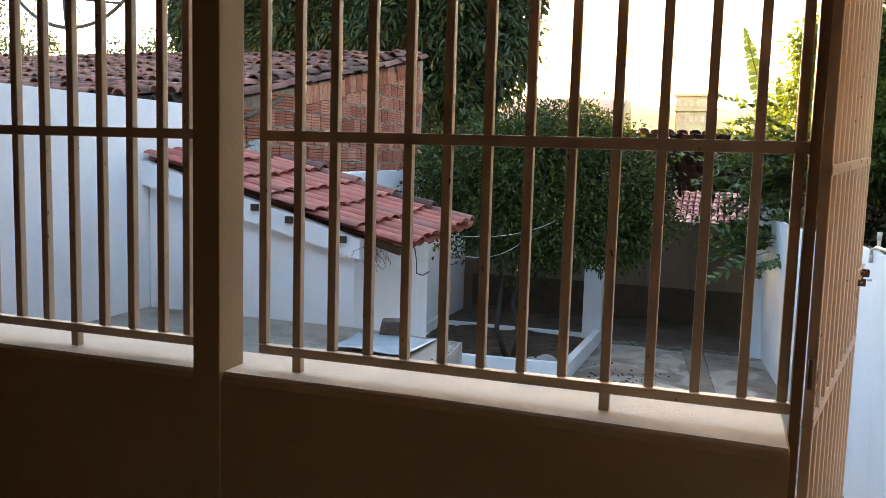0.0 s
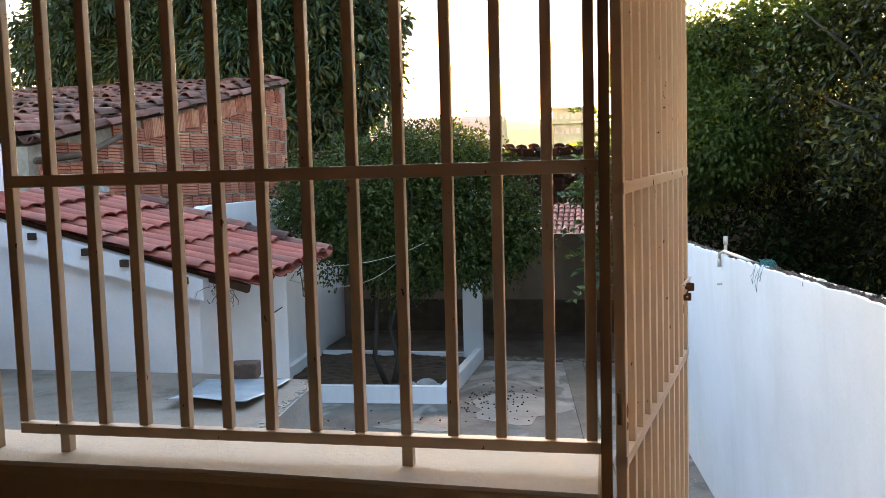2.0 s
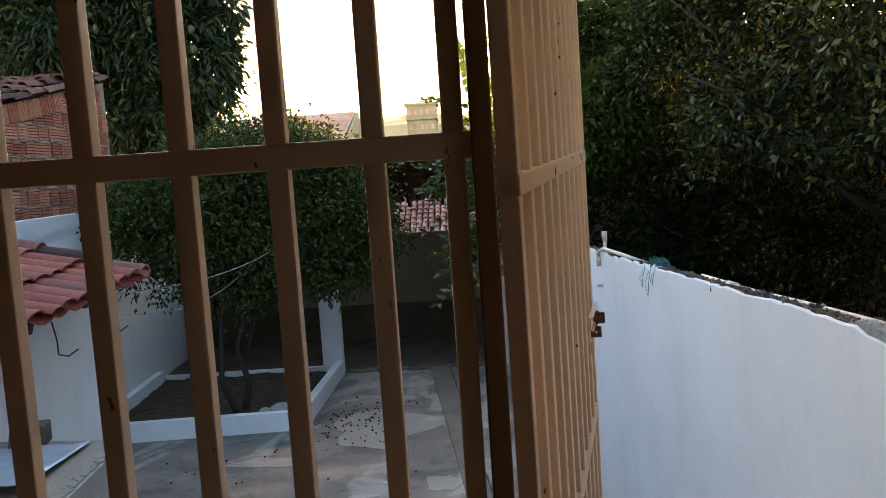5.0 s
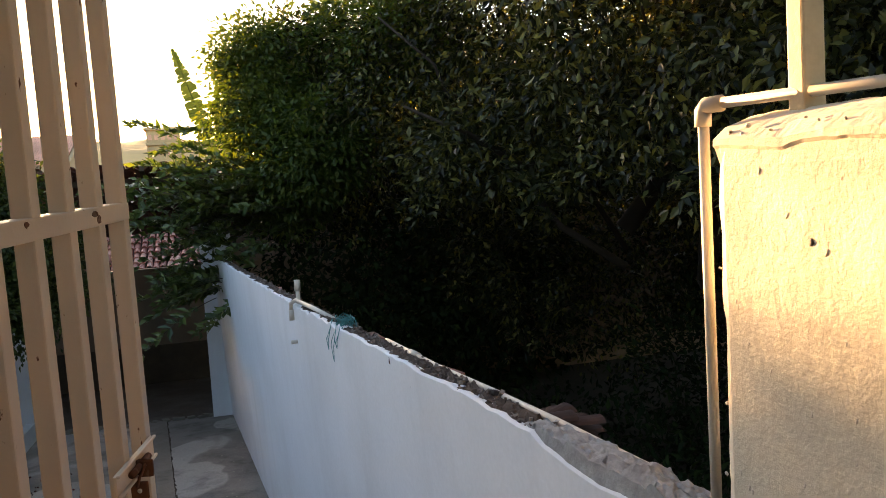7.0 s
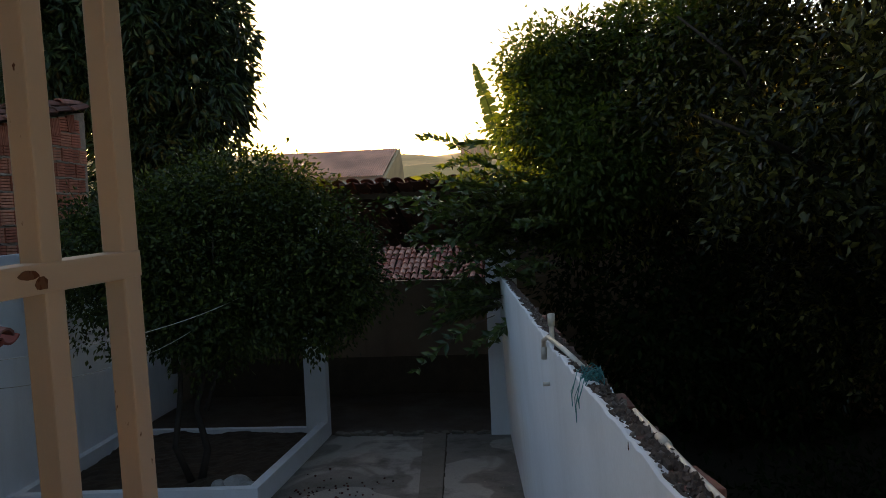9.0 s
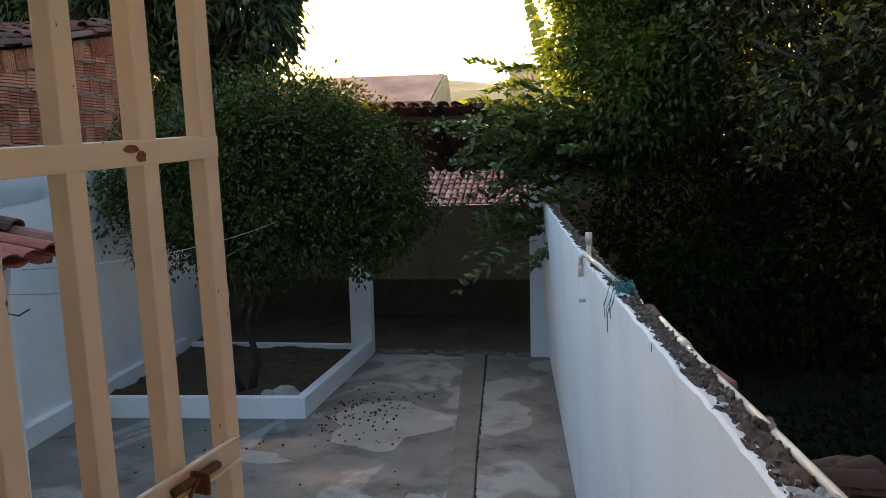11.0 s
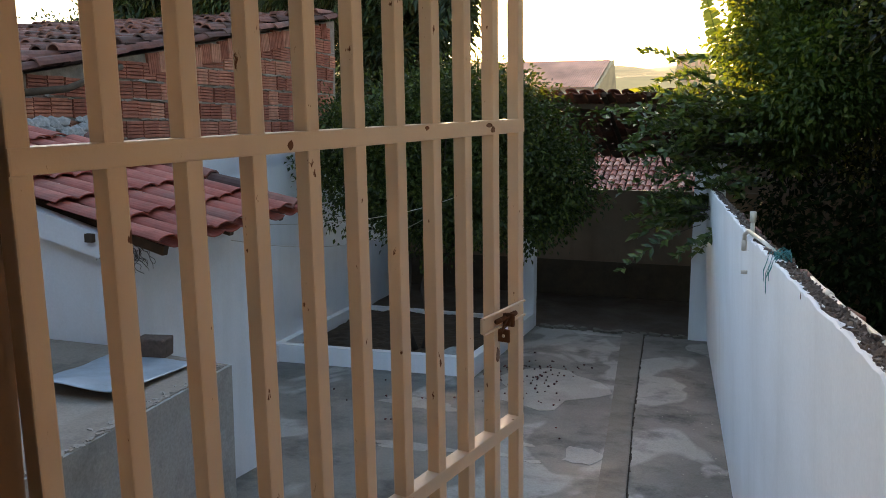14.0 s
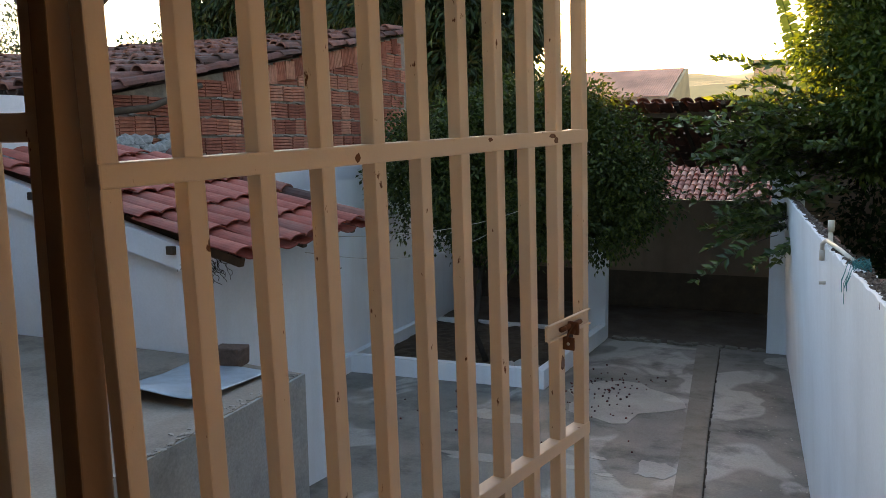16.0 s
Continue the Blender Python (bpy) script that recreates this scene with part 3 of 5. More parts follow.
for x, z, w, h in ((L - 0.165, 0.005, 0.015, 0.006), (L - 0.15, -0.005, 0.010, 0.008), (0.014, -0.56, 0.012, 0.022), (0.014, -0.60, 0.011, 0.012), (L - 0.13, -0.50, 0.011, 0.02), (0.43, -0.004, 0.007, 0.008), (0.80, 0.008, 0.008, 0.005)):
    bm = bmesh.new()
    rg = random.Random(int(x * 1000) + int(z * 100))
    ring = [bm.verts.new((x + w * math.cos(a) * rg.uniform(0.6, 1.1), -0.0168 if abs(z) < 0.02 else -0.0148, z + h * math.sin(a) * rg.uniform(0.6, 1.1))) for a in [k * math.pi / 5 for k in range(10)]]
    back = [bm.verts.new(v.co + Vector((0, 0.002, 0))) for v in ring]
    bm.faces.new(ring)
    for k in range(10):
        bm.faces.new((ring[k], back[k], back[(k + 1) % 10], ring[(k + 1) % 10]))
    part("rust_spot", bm, RUST, gate, "bare rusted spot in the paint")

# wood post on the wall end and the pipe run
post = thing("roof_post", "pale timber roof post on the wall end", "post")
box("timber", (0.395, 0.623, 2.935), (0.432, 0.657, 4.16), WOOD_POST, post, "", 0.004)
pipe = thing("water_pipe", "cream plastic water pipe along the wall top", "pipe")
py = 0.789
px = 0.343
tube("riser", [(px, py, 2.30), (px, py, 2.955)], 0.0088, PVC, pipe, "", 10)
tube("over_wall_run", [(px, py, 2.966), (px + 0.10, 0.54, 2.968), (px + 0.2, 0.1, 2.962), (px + 0.25, -1.0, 2.95)], 0.0088, PVC, pipe, "", 10)
tube("elbow", [(px, py + 0.001, 2.933), (px, py, 2.958), (px, py - 0.008, 2.965), (px + 0.013, py - 0.033, 2.966)], 0.013, PVC, pipe, "thicker pipe elbow", 10)
run = [(px, py, 2.30), (px + 0.005, py + 0.03, 2.295)]
for y in (0.95, 1.4, 1.8, 2.2, 2.8):
    run.append((wall_x(y) + 0.088, y, wall_top(y) + 0.002 + 0.004 * math.sin(y * 5)))
tube("wall_run", run, 0.0088, PVC, pipe, "", 10)
tube("coupling", [(wall_x(2.41) + 0.088, 2.41, wall_top(2.41) + 0.001), (wall_x(2.5) + 0.088, 2.5, wall_top(2.5) + 0.001)], 0.0135, PVC, pipe, "pipe coupling", 10)
tube("drop", [(wall_x(0.84) + 0.028, 0.84, 1.5), (wall_x(0.84) - 0.012, 0.84, 2.27), (wall_x(0.84) + 0.02, 0.835, 2.305), (px, py + 0.03, 2.295)], 0.0088, PVC, pipe, "", 10)
tube("collar", [(wall_x(0.84) - 0.009, 0.84, 2.235), (wall_x(0.84) - 0.012, 0.84, 2.285)], 0.013, PVC, pipe, "", 10)
tap = thing("tap_pipe", "white plastic stub pipe with elbow on the wall", "pipe")
tx = wall_x(4.36)
tube("stub", [(tx + 0.02, 4.36, 2.17), (tx + 0.02, 4.36, 2.35)], 0.0125, PVC, tap, "", 10)
tube("tee", [(tx + 0.02, 4.36, 2.31), (tx + 0.02, 4.36, 2.37)], 0.018, PVC, tap, "", 10)
tube("branch", [(tx - 0.02, 4.4, 2.18), (tx - 0.02, 4.4, 2.235), (tx + 0.0, 4.3, 2.265), (tx + 0.06, 4.0, 2.255), (tx + 0.12, 3.65, 2.24)], 0.0115, PVC, tap, "", 10)
tube("cap", [(tx - 0.02, 4.4, 2.14), (tx - 0.02, 4.4, 2.2)], 0.015, PVC, tap, "", 10)
nail = thing("wall_nail", "short pale peg driven into the wall", "peg")
tube("peg", [(tx - 0.03, 4.44, 2.006), (tx + 0.03, 4.44, 2.01)], 0.011, PVC, nail)

# ---- low shed, tank platform ----
shed = thing("shed_low", "low white shed with a red tiled lean-to roof", "shed")


def roof_low(x, y):
    return 2.11 + 0.275 * (-3.34 - x) + 0.045 * (y - 3.68)


prism("wall", [(-5.73, 3.58), (-3.80, 3.58), (-3.72, 5.08), (-5.73, 5.08)], -0.5, lambda x, y: roof_low(x, y) - 0.10, WHITE, shed)
bm = bmesh.new()
vs = [(-5.8, 3.32, -0.25), (-3.72, 3.32, -0.20), (-3.72, 3.32, -0.045), (-5.8, 3.32, -0.045)]
a = [bm.verts.new((x, 3.49, roof_low(x, 3.55) + dz)) for x, y, dz in vs]
b = [bm.verts.new((x, 3.58, roof_low(x, 3.55) + dz)) for x, y, dz in vs]
bm.faces.new(a), bm.faces.new(b[::-1])
for k in range(4):
    bm.faces.new((a[k], b[k], b[(k + 1) % 4], a[(k + 1) % 4]))
part("fascia", bm, WHITE, shed, "white rendered verge band")
for x in (-5.5, -5.08, -4.64, -4.33, -3.86):
    box("rafter_end", (x - 0.03, 3.46, roof_low(x, 3.55) - 0.115), (x + 0.03, 3.5, roof_low(x, 3.55) - 0.06), WOOD_DARK, shed, "dark timber end", 0.004)
for y in (3.66, 4.4, 5.1):
    bm = bmesh.new()
    d = Vector((2.36, 0, -0.649)).normalized()
    add_box(bm, (0, -0.025, -0.09), (2.36, 0.025, -0.03), Matrix.Translation((-5.7, y, roof_low(-5.7, y))) @ d.to_track_quat("X", "Z").to_matrix().to_4x4())
    part("rafter", bm, WOOD_DARK, shed)
platform = thing("water_tank", "grey cement water tank with a flat top", "tank", kind="structure")
prism("body", [(-5.73, 0.19), (-2.56, 0.19), (-2.74, 1.98), (-2.85, 3.45), (-3.795, 3.57), (-5.73, 3.575)], -0.5, PLATFORM, TANK, platform)
prism("dusty_top", [(-5.72, 0.2), (-2.58, 0.2), (-2.76, 1.98), (-2.87, 3.435), (-3.79, 3.56), (-5.72, 3.565)], PLATFORM - 0.01, PLATFORM + 0.005, DUST, platform, "dusty stained cement top")
sheet = thing("metal_sheet", "bent pale blue zinc sheet lying on the tank", "metal sheet")
bm = bmesh.new()
n = 14
c = [Vector(p) for p in ((-3.56, 2.62), (-3.03, 2.64), (-3.03, 3.39), (-3.66, 3.36))]
top, bot = {}, {}
for i in range(n + 1):
    for j in range(n + 1):
        u, v = i / n, j / n
        p = (c[0] * (1 - u) + c[1] * u) * (1 - v) + (c[3] * (1 - u) + c[2] * u) * v
        z = PLATFORM + 0.014 + 0.065 * (1 - v) ** 2 * (0.75 + 0.25 * math.sin(u * 4.2)) + 0.012 * max(0.0, u - 0.8) * 5 + 0.012 * noise.noise((p.x * 5, p.y * 5, 0))
        top[i, j], bot[i, j] = bm.verts.new((p.x, p.y, z + 0.004)), bm.verts.new((p.x, p.y, z))
for i in range(n):
    for j in range(n):
        bm.faces.new((top[i, j], top[i + 1, j], top[i + 1, j + 1], top[i, j + 1]))
        bm.faces.new((bot[i, j + 1], bot[i + 1, j + 1], bot[i + 1, j], bot[i, j]))
for k in range(n):
    for f in (((k, 0), (k + 1, 0)), ((n, k), (n, k + 1)), ((k + 1, n), (k, n)), ((0, k + 1), (0, k))):
        bm.faces.new((bot[f[0]], bot[f[1]], top[f[1]], top[f[0]]))
part("sheet", bm, ZINC, sheet, "", True)
stone = thing("paving_block", "broken sooty brown block resting on the tank", "block")
bm = bmesh.new()
add_box(bm, (-0.095, -0.075, 0), (0.095, 0.075, 0.125), None, 0.014)
for v in bm.verts:
    v.co += Vector((noise.noise(v.co * 22), noise.noise(v.co * 22 + Vector((5, 0, 0))), 0)) * 0.014
part("block", bm, SOOTY, stone)
stone.matrix_basis = pose(-3.40, 3.445, PLATFORM, 0, 0, 14)

# crumbled pale lip along the tank's edge
bm = bmesh.new()
rg = random.Random(31)
for k in range(260):
    u = rg.random()
    x, y = -2.58 - 0.285 * u, 0.25 + 3.18 * u
    s = rg.uniform(0.005, 0.014)
    add_box(bm, (-1, -1, -1), (1, 1, 1), Matrix.LocRotScale((x - abs(rg.gauss(0, 0.03)) - 0.012, y, PLATFORM + 0.004), Euler((rg.uniform(-0.3, 0.3), rg.uniform(-0.3, 0.3), rg.uniform(0, 6))), (s, s * rng.uniform(0.8, 2.2), s * 0.22)))
tagged(part("crumbled_lip", bm, PATCH, platform, "pale crumbled cement edge"), kind="stuff")

# ---- garden bed ----
bed = thing("garden_bed", "white kerbed planting bed with dark soil", "garden bed", kind="structure")
bz = 0.23
prism("kerb_front", [(left_x(8.37), 8.37), (-2.92, 8.56), (-3.0, 8.68), (left_x(8.49), 8.49)], -0.5, lambda x, y: bz + ground_z(y), WHITE, bed)
prism("kerb_side", [(-2.92, 8.564), (-2.955, 11.895), (-3.07, 11.895), (-3.03, 8.678), (-3.002, 8.68)], -0.5, lambda x, y: bz + ground_z(y) + 0.002, WHITE, bed)
prism("kerb_left", [(left_x(5.1) + 0.0, 5.1), (left_x(5.1) + 0.1, 5.1), (left_x(12.0) + 0.1, 12.0), (left_x(12.0) + 0.0, 12.0)], -0.5, lambda x, y: 0.21 + ground_z(y), WHITE, bed)
prism("kerb_back", [(-5.9, 12.1), (-3.0, 12.1), (-3.0, 12.2), (-5.9, 12.2)], -0.9, -0.2, WHITE, bed)
bm = bmesh.new()
bmesh.ops.create_grid(bm, x_segments=40, y_segments=50, size=0.5)
for v in bm.verts:
    y = 8.58 + (v.co.y + 0.5) * 3.55
    x0, x1 = left_x(y) + 0.09, -2.98
    x = x0 + (v.co.x + 0.5) * (x1 - x0)
    v.co = Vector((x, y, 0.05 + ground_z(y) + 0.05 * noise.noise((x * 2, y * 2, 0)) + 0.03 * noise.noise((x * 9, y * 9, 0))))
tagged(part("soil", bm, SOIL, bed, "dark crumbly garden soil"), kind="stuff")
wall_w = tagged(prism("wall_west", [(left_x(5.085) - 0.15, 5.085), (left_x(5.085), 5.085), (left_x(6.9), 6.9), (left_x(14.9), 14.9), (left_x(14.9) - 0.15, 14.9), (left_x(6.9) - 0.15, 6.9)], -0.9, lambda x, y: 2.2 if y < 6 else 2.6, WHITE), "whitewashed side boundary wall", "wall", kind="structure")
wall_big = tagged(prism("wall_neighbour", [(-5.9, -0.5), (-5.74, -0.5), (-5.74, 4.22), (-5.9, 4.22)], -0.9, 3.23, WHITE), "tall whitewashed neighbour wall", "wall", kind="structure")

# ---- open shelter at the end of the yard ----
shelter = thing("shelter", "open tiled shelter on white posts", "shelter")


def roof_far(x, y):
    return 3.24 - 0.34 * (y - 11.8)


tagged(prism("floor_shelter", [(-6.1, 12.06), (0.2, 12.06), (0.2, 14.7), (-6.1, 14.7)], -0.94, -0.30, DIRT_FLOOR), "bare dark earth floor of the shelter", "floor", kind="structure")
prism("post", [(-3.28, 11.9), (-2.965, 11.9), (-2.965, 12.1), (-3.28, 12.1)], -0.9, lambda x, y: roof_far(x, y) - 0.1, WHITE, shelter)
prism("post", [(-0.63, 11.9), (-0.2, 11.9), (-0.2, 12.1), (-0.63, 12.1)], -0.9, lambda x, y: roof_far(x, y) - 0.1, WHITE, shelter)
box("beam", (-5.8, 11.92, roof_far(0, 11.92) - 0.11), (0.1, 12.06, roof_far(0, 11.92) - 0.04), WOOD_DARK, shelter)
for k in range(10):
    x = -5.7 + k * 0.63
    bm = bmesh.new()
    d = Vector((0, 3.0, -1.02)).normalized()
    add_box(bm, (0, -0.03, -0.02), (3.4, 0.03, 0.05), Matrix.Translation((x, 11.62, roof_far(0, 11.62) - 0.03)) @ d.to_track_quat("X", "Z").to_matrix().to_4x4())
    part("rafter", bm, WOOD_DARK, shelter)
back = thing("wall_back", "bare brown rendered back wall with a shade strip", "wall", kind="structure")
box("body", (-6.3, 14.7, -0.9), (0.3, 14.88, 1.68), BACKWALL, back)
# Added behind the trees to stop low sun and close a bright gap.
tagged(box("wall_next_garden", (-0.3, 14.9, -0.94), (14.0, 15.06, 2.3), BACKWALL), "wall added to block low sun and a bright gap", "wall", kind="structure")
# Soil-dark strip paints the black shadow at the wall base.
box("dark_base", (-6.1, 14.68, -0.9), (0.0, 14.698, 0.36), SOIL, back, "strip painting the shade along the wall base")

# ---- brick gable house ----
gable = thing("brick_house", "unrendered hollow brick house with an old tiled roof", "house")


def roof_up(x, y):
    return 3.30 + 0.186 * (y - 5.1)


GX = -6.36
prism("wall", [(-17, 5.2), (GX - 0.02, 5.2), (GX - 0.02, 12.0), (-17, 12.0)], -0.9, lambda x, y: roof_up(x, y) - 0.06, JOINT, gable, "brick wall with recessed mortar joints")
# ---- far house, hill ----
house = thing("distant_house", "hazy distant house with a plain red tiled roof", "house")
prism("wall", [(-12.7, 40.2), (-6.5, 40.2), (-6.5, 46), (-12.7, 46)], -1.0, 4.8, WHITE, house)
bm = bmesh.new()
nv = 60
rows = []
for i in range(nv * 2 + 1):
    x = -13.0 + 6.45 * i / (nv * 2)
    dz = 0.05 if i % 2 else 0.0
    rows.append([bm.verts.new((x, 39.6, 4.6 + dz)), bm.verts.new((x + 0.25, 43.0, 6.1 + dz)), bm.verts.new((x, 46.5, 4.6 + dz))])
for a, b in zip(rows, rows[1:]):
    bm.faces.new((a[0], b[0], b[1], a[1]))
    bm.faces.new((a[1], b[1], b[2], a[2]))
part("roof", bm, HAZE_TILE, house, "ribbed red tile roof, paled with haze")
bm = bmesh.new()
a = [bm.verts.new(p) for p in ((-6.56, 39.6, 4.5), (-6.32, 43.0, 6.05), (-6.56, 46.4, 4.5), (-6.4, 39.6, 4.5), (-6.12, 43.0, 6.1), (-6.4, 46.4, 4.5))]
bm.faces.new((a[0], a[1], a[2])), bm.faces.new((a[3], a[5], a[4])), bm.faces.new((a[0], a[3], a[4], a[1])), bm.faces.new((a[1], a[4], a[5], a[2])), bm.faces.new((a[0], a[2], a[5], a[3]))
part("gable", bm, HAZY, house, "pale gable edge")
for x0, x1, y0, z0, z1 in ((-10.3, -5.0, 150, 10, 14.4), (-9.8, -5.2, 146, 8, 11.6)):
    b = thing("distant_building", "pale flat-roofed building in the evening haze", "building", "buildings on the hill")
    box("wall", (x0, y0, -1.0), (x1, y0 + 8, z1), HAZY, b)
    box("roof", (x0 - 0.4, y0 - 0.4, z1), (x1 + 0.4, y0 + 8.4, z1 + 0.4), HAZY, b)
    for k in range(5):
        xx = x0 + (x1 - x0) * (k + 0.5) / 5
        box("window", (xx - 0.3, y0 - 0.05, z1 - 1.7), (xx + 0.3, y0 + 0.02, z1 - 0.8), HAZE_TILE, b)
bm = bmesh.new()
rows = []
for j in range(9):
    r = []
    for i in range(121):
        x = -600 + i * 10
        y = 190 + j * 45
        h = (13 + j * 5.2) * (0.75 + 0.35 * noise.noise((x * 0.006, j * 0.25, 1)) + 0.12 * noise.noise((x * 0.03, j, 5)) + 0.05 * noise.noise((x * 0.15, j, 9)))
        r.append(bm.verts.new((x, y, h if 0 < j < 8 else -1)))
    rows.append(r)
for a, b in zip(rows, rows[1:]):
    for k in range(120):
        bm.faces.new((a[k], a[k + 1], b[k + 1], b[k]))
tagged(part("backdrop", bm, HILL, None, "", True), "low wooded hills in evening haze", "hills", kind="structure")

# ---- trees ----


def leaf_mesh(name, pos, nrm, axis, length, width, mat):
    """Folded diamond leaves, joined."""
    n = len(pos)
    axis = axis / np.linalg.norm(axis, axis=1, keepdims=True)
    side = np.cross(axis, nrm)
    side /= np.linalg.norm(side, axis=1, keepdims=True) + 1e-9
    up = np.cross(side, axis)
    L = length[:, None]
    W = width[:, None]
    base = pos
    tip = pos + axis * L - up * L * 0.12
    mid = pos + axis * L * 0.45
    v = np.stack([base, mid + side * W + up * W * 0.35, tip, mid - side * W + up * W * 0.35], 1).reshape(-1, 3)
    idx = np.arange(n)[:, None] * 4
    tri = np.concatenate([idx + np.array([[0, 1, 2]]), idx + np.array([[0, 2, 3]])], 1).reshape(-1)
    me = bpy.data.meshes.new(name)
    me.vertices.add(n * 4)
    me.vertices.foreach_set("co", v.astype(np.float32).ravel())
    me.loops.add(n * 6)
    me.loops.foreach_set("vertex_index", tri.astype(np.int32))
    me.polygons.add(n * 2)
    me.polygons.foreach_set("loop_start", np.arange(0, n * 6, 3, dtype=np.int32))
    me.materials.append(mat)
    me.update(calc_edges=True)
    return me


def clump_points(r, lobes, clumps, per, spread, inner=0.35):
    """Twig clumps in the lobes' outer shells, thinning inwards, with gaps."""
    vol = np.array([l[1][0] * l[1][1] + l[1][1] * l[1][2] + l[1][0] * l[1][2] for l in lobes])
    pick = r.choice(len(lobes), clumps, p=vol / vol.sum())
    d = r.normal(size=(clumps, 3))
    d /= np.linalg.norm(d, axis=1, keepdims=True)
    rad = inner + (1 - inner) * r.random(clumps) ** 0.45
    rad *= 1 + 0.16 * np.sin(d[:, 0] * 7 + pick) * np.cos(d[:, 2] * 6 + pick * 2)
    c = np.array([lobes[k][0] for k in pick]) + d * rad[:, None] * np.array([lobes[k][1] for k in pick])
    out = np.repeat(d, per, 0)
    pts = np.repeat(c, per, 0) + r.normal(size=(clumps * per, 3)) * spread
    return c, pts, out


def crown(name, parent, lobes, clumps, per, spread, length, width, mat, seed, droop=0.4, inner=0.35, keep=None, label="", whorl=0.9):
    r = np.random.default_rng(seed)
    c, pts, out = clump_points(r, lobes, clumps, per, spread, inner)
    away = pts - np.repeat(c, per, 0)
    away /= np.linalg.norm(away, axis=1, keepdims=True) + 1e-6
    if keep is not None:
        ok = keep(pts)
        pts, out, away = pts[ok], out[ok], away[ok]
    n = len(pts)
    axis = out * 0.35 + away * whorl + r.normal(size=(n, 3)) * 0.4
    axis[:, 2] -= droop
    nrm = r.normal(size=(n, 3)) * 0.6
    nrm[:, 2] += 0.8
    ob = new(name, leaf_mesh(name, pts, nrm, axis, length * r.uniform(0.65, 1.25, n), width * r.uniform(0.7, 1.2, n), mat))
    ob.parent = parent
    return tagged(ob, label), c


def limbs(name, parent, base, r0, forks, seed):
    """A tapered trunk with limbs that reach to the given points."""
    rg = random.Random(seed)
    bm = bmesh.new()
    base = Vector(base)
    for tip, start, rr in forks:
        tip, start = Vector(tip), Vector(start)
        pts = [start.lerp(tip, k / 6) + Vector((rg.uniform(-1, 1), rg.uniform(-1, 1), rg.uniform(-.5, .5))) * 0.06 * (tip - start).length * (0 < k < 6) for k in range(7)]
        add_tube(bm, pts, rr, 7, rr * 0.25)
    return part(name, bm, BARK, parent, "", True)


# shrub tree in the bed
bush = thing("shrub_tree", "leafy green fruit shrub growing in the garden bed", "tree")
B = (-3.94, 9.58, -0.05)
limbs("trunk", bush, B, 0.05, [((-3.67, 9.67, 2.47), (-3.93, 9.58, -0.16), 0.05), ((-4.52, 9.81, 2.27), (-4.01, 9.52, -0.16), 0.045), ((-3.04, 9.83, 2.56), (-3.83, 9.61, 0.68), 0.03), ((-4.83, 9.51, 2.60), (-4.22, 9.66, 1.11), 0.028), ((-3.45, 9.09, 2.70), (-3.80, 9.61, 1.10), 0.028), ((-2.51, 10.03, 2.23), (-3.37, 9.74, 1.62), 0.02), ((-4.09, 10.48, 2.97), (-3.90, 9.67, 1.21), 0.028)], 3)
crown("crown", bush, [((-4.09, 9.82, 2.53), (1.15, 1.1, 0.95)), ((-2.88, 9.93, 2.50), (0.95, 0.9, 0.85)), ((-4.83, 9.71, 2.44), (0.75, 0.9, 0.75)), ((-2.25, 10.02, 2.12), (0.5, 0.6, 0.65)), ((-3.57, 9.49, 1.85), (1.15, 0.8, 0.6)), ((-2.65, 9.75, 1.85), (0.6, 0.5, 0.5)), ((-3.45, 9.96, 3.14), (0.95, 0.8, 0.5))], 3300, 20, 0.085, 0.072, 0.019, LEAF_BUSH, 21, 0.25)

crown("outer_sprig", bush, [((-4.09, 9.7, 2.45), (1.45, 1.2, 1.2)), ((-2.75, 9.9, 2.4), (1.2, 1.0, 1.1)), ((-4.75, 9.6, 2.3), (1.0, 1.0, 0.95)), ((-3.5, 9.4, 1.8), (1.25, 0.85, 0.75))], 420, 14, 0.065, 0.07, 0.018, LEAF_BUSH, 22, 0.3, 0.75, None, "loose outer sprigs")

# mango tree behind the yard
mango = thing("mango_tree", "tall dark mango tree with drooping leaves", "tree")
limbs("trunk", mango, (-7.01, 16.75, -0.83), 0.3, [((-6.80, 17.25, 6.01), (-7.02, 16.96, -0.94), 0.34), ((-5.83, 16.64, 6.55), (-6.91, 17.10, 2.43), 0.16), ((-9.42, 17.60, 7.10), (-6.95, 17.12, 2.85), 0.18), ((-6.45, 15.84, 7.65), (-6.89, 17.15, 3.48), 0.14)], 8)
crown("crown", mango, [((-6.90, 16.63, 6.25), (1.5, 1.7, 2.6)), ((-7.25, 16.10, 3.85), (1.0, 1.2, 1.6)), ((-8.99, 16.87, 7.12), (2.2, 2.0, 2.2)), ((-11.52, 17.51, 7.56), (2.3, 2.0, 2.1)), ((-7.48, 16.64, 9.22), (2.0, 2, 2.2)), ((-10.85, 17.18, 9.68), (2.8, 2, 2.0)), ((-8.59, 15.75, 5.68), (1.5, 1.2, 1.0)), ((-10.6, 16.6, 5.7), (2.2, 1.2, 1.2)), ((-13.6, 17.2, 6.4), (2.0, 1.4, 1.5))], 7800, 18, 0.11, 0.27, 0.036, LEAF_MANGO, 31, 0.75, 0.25)

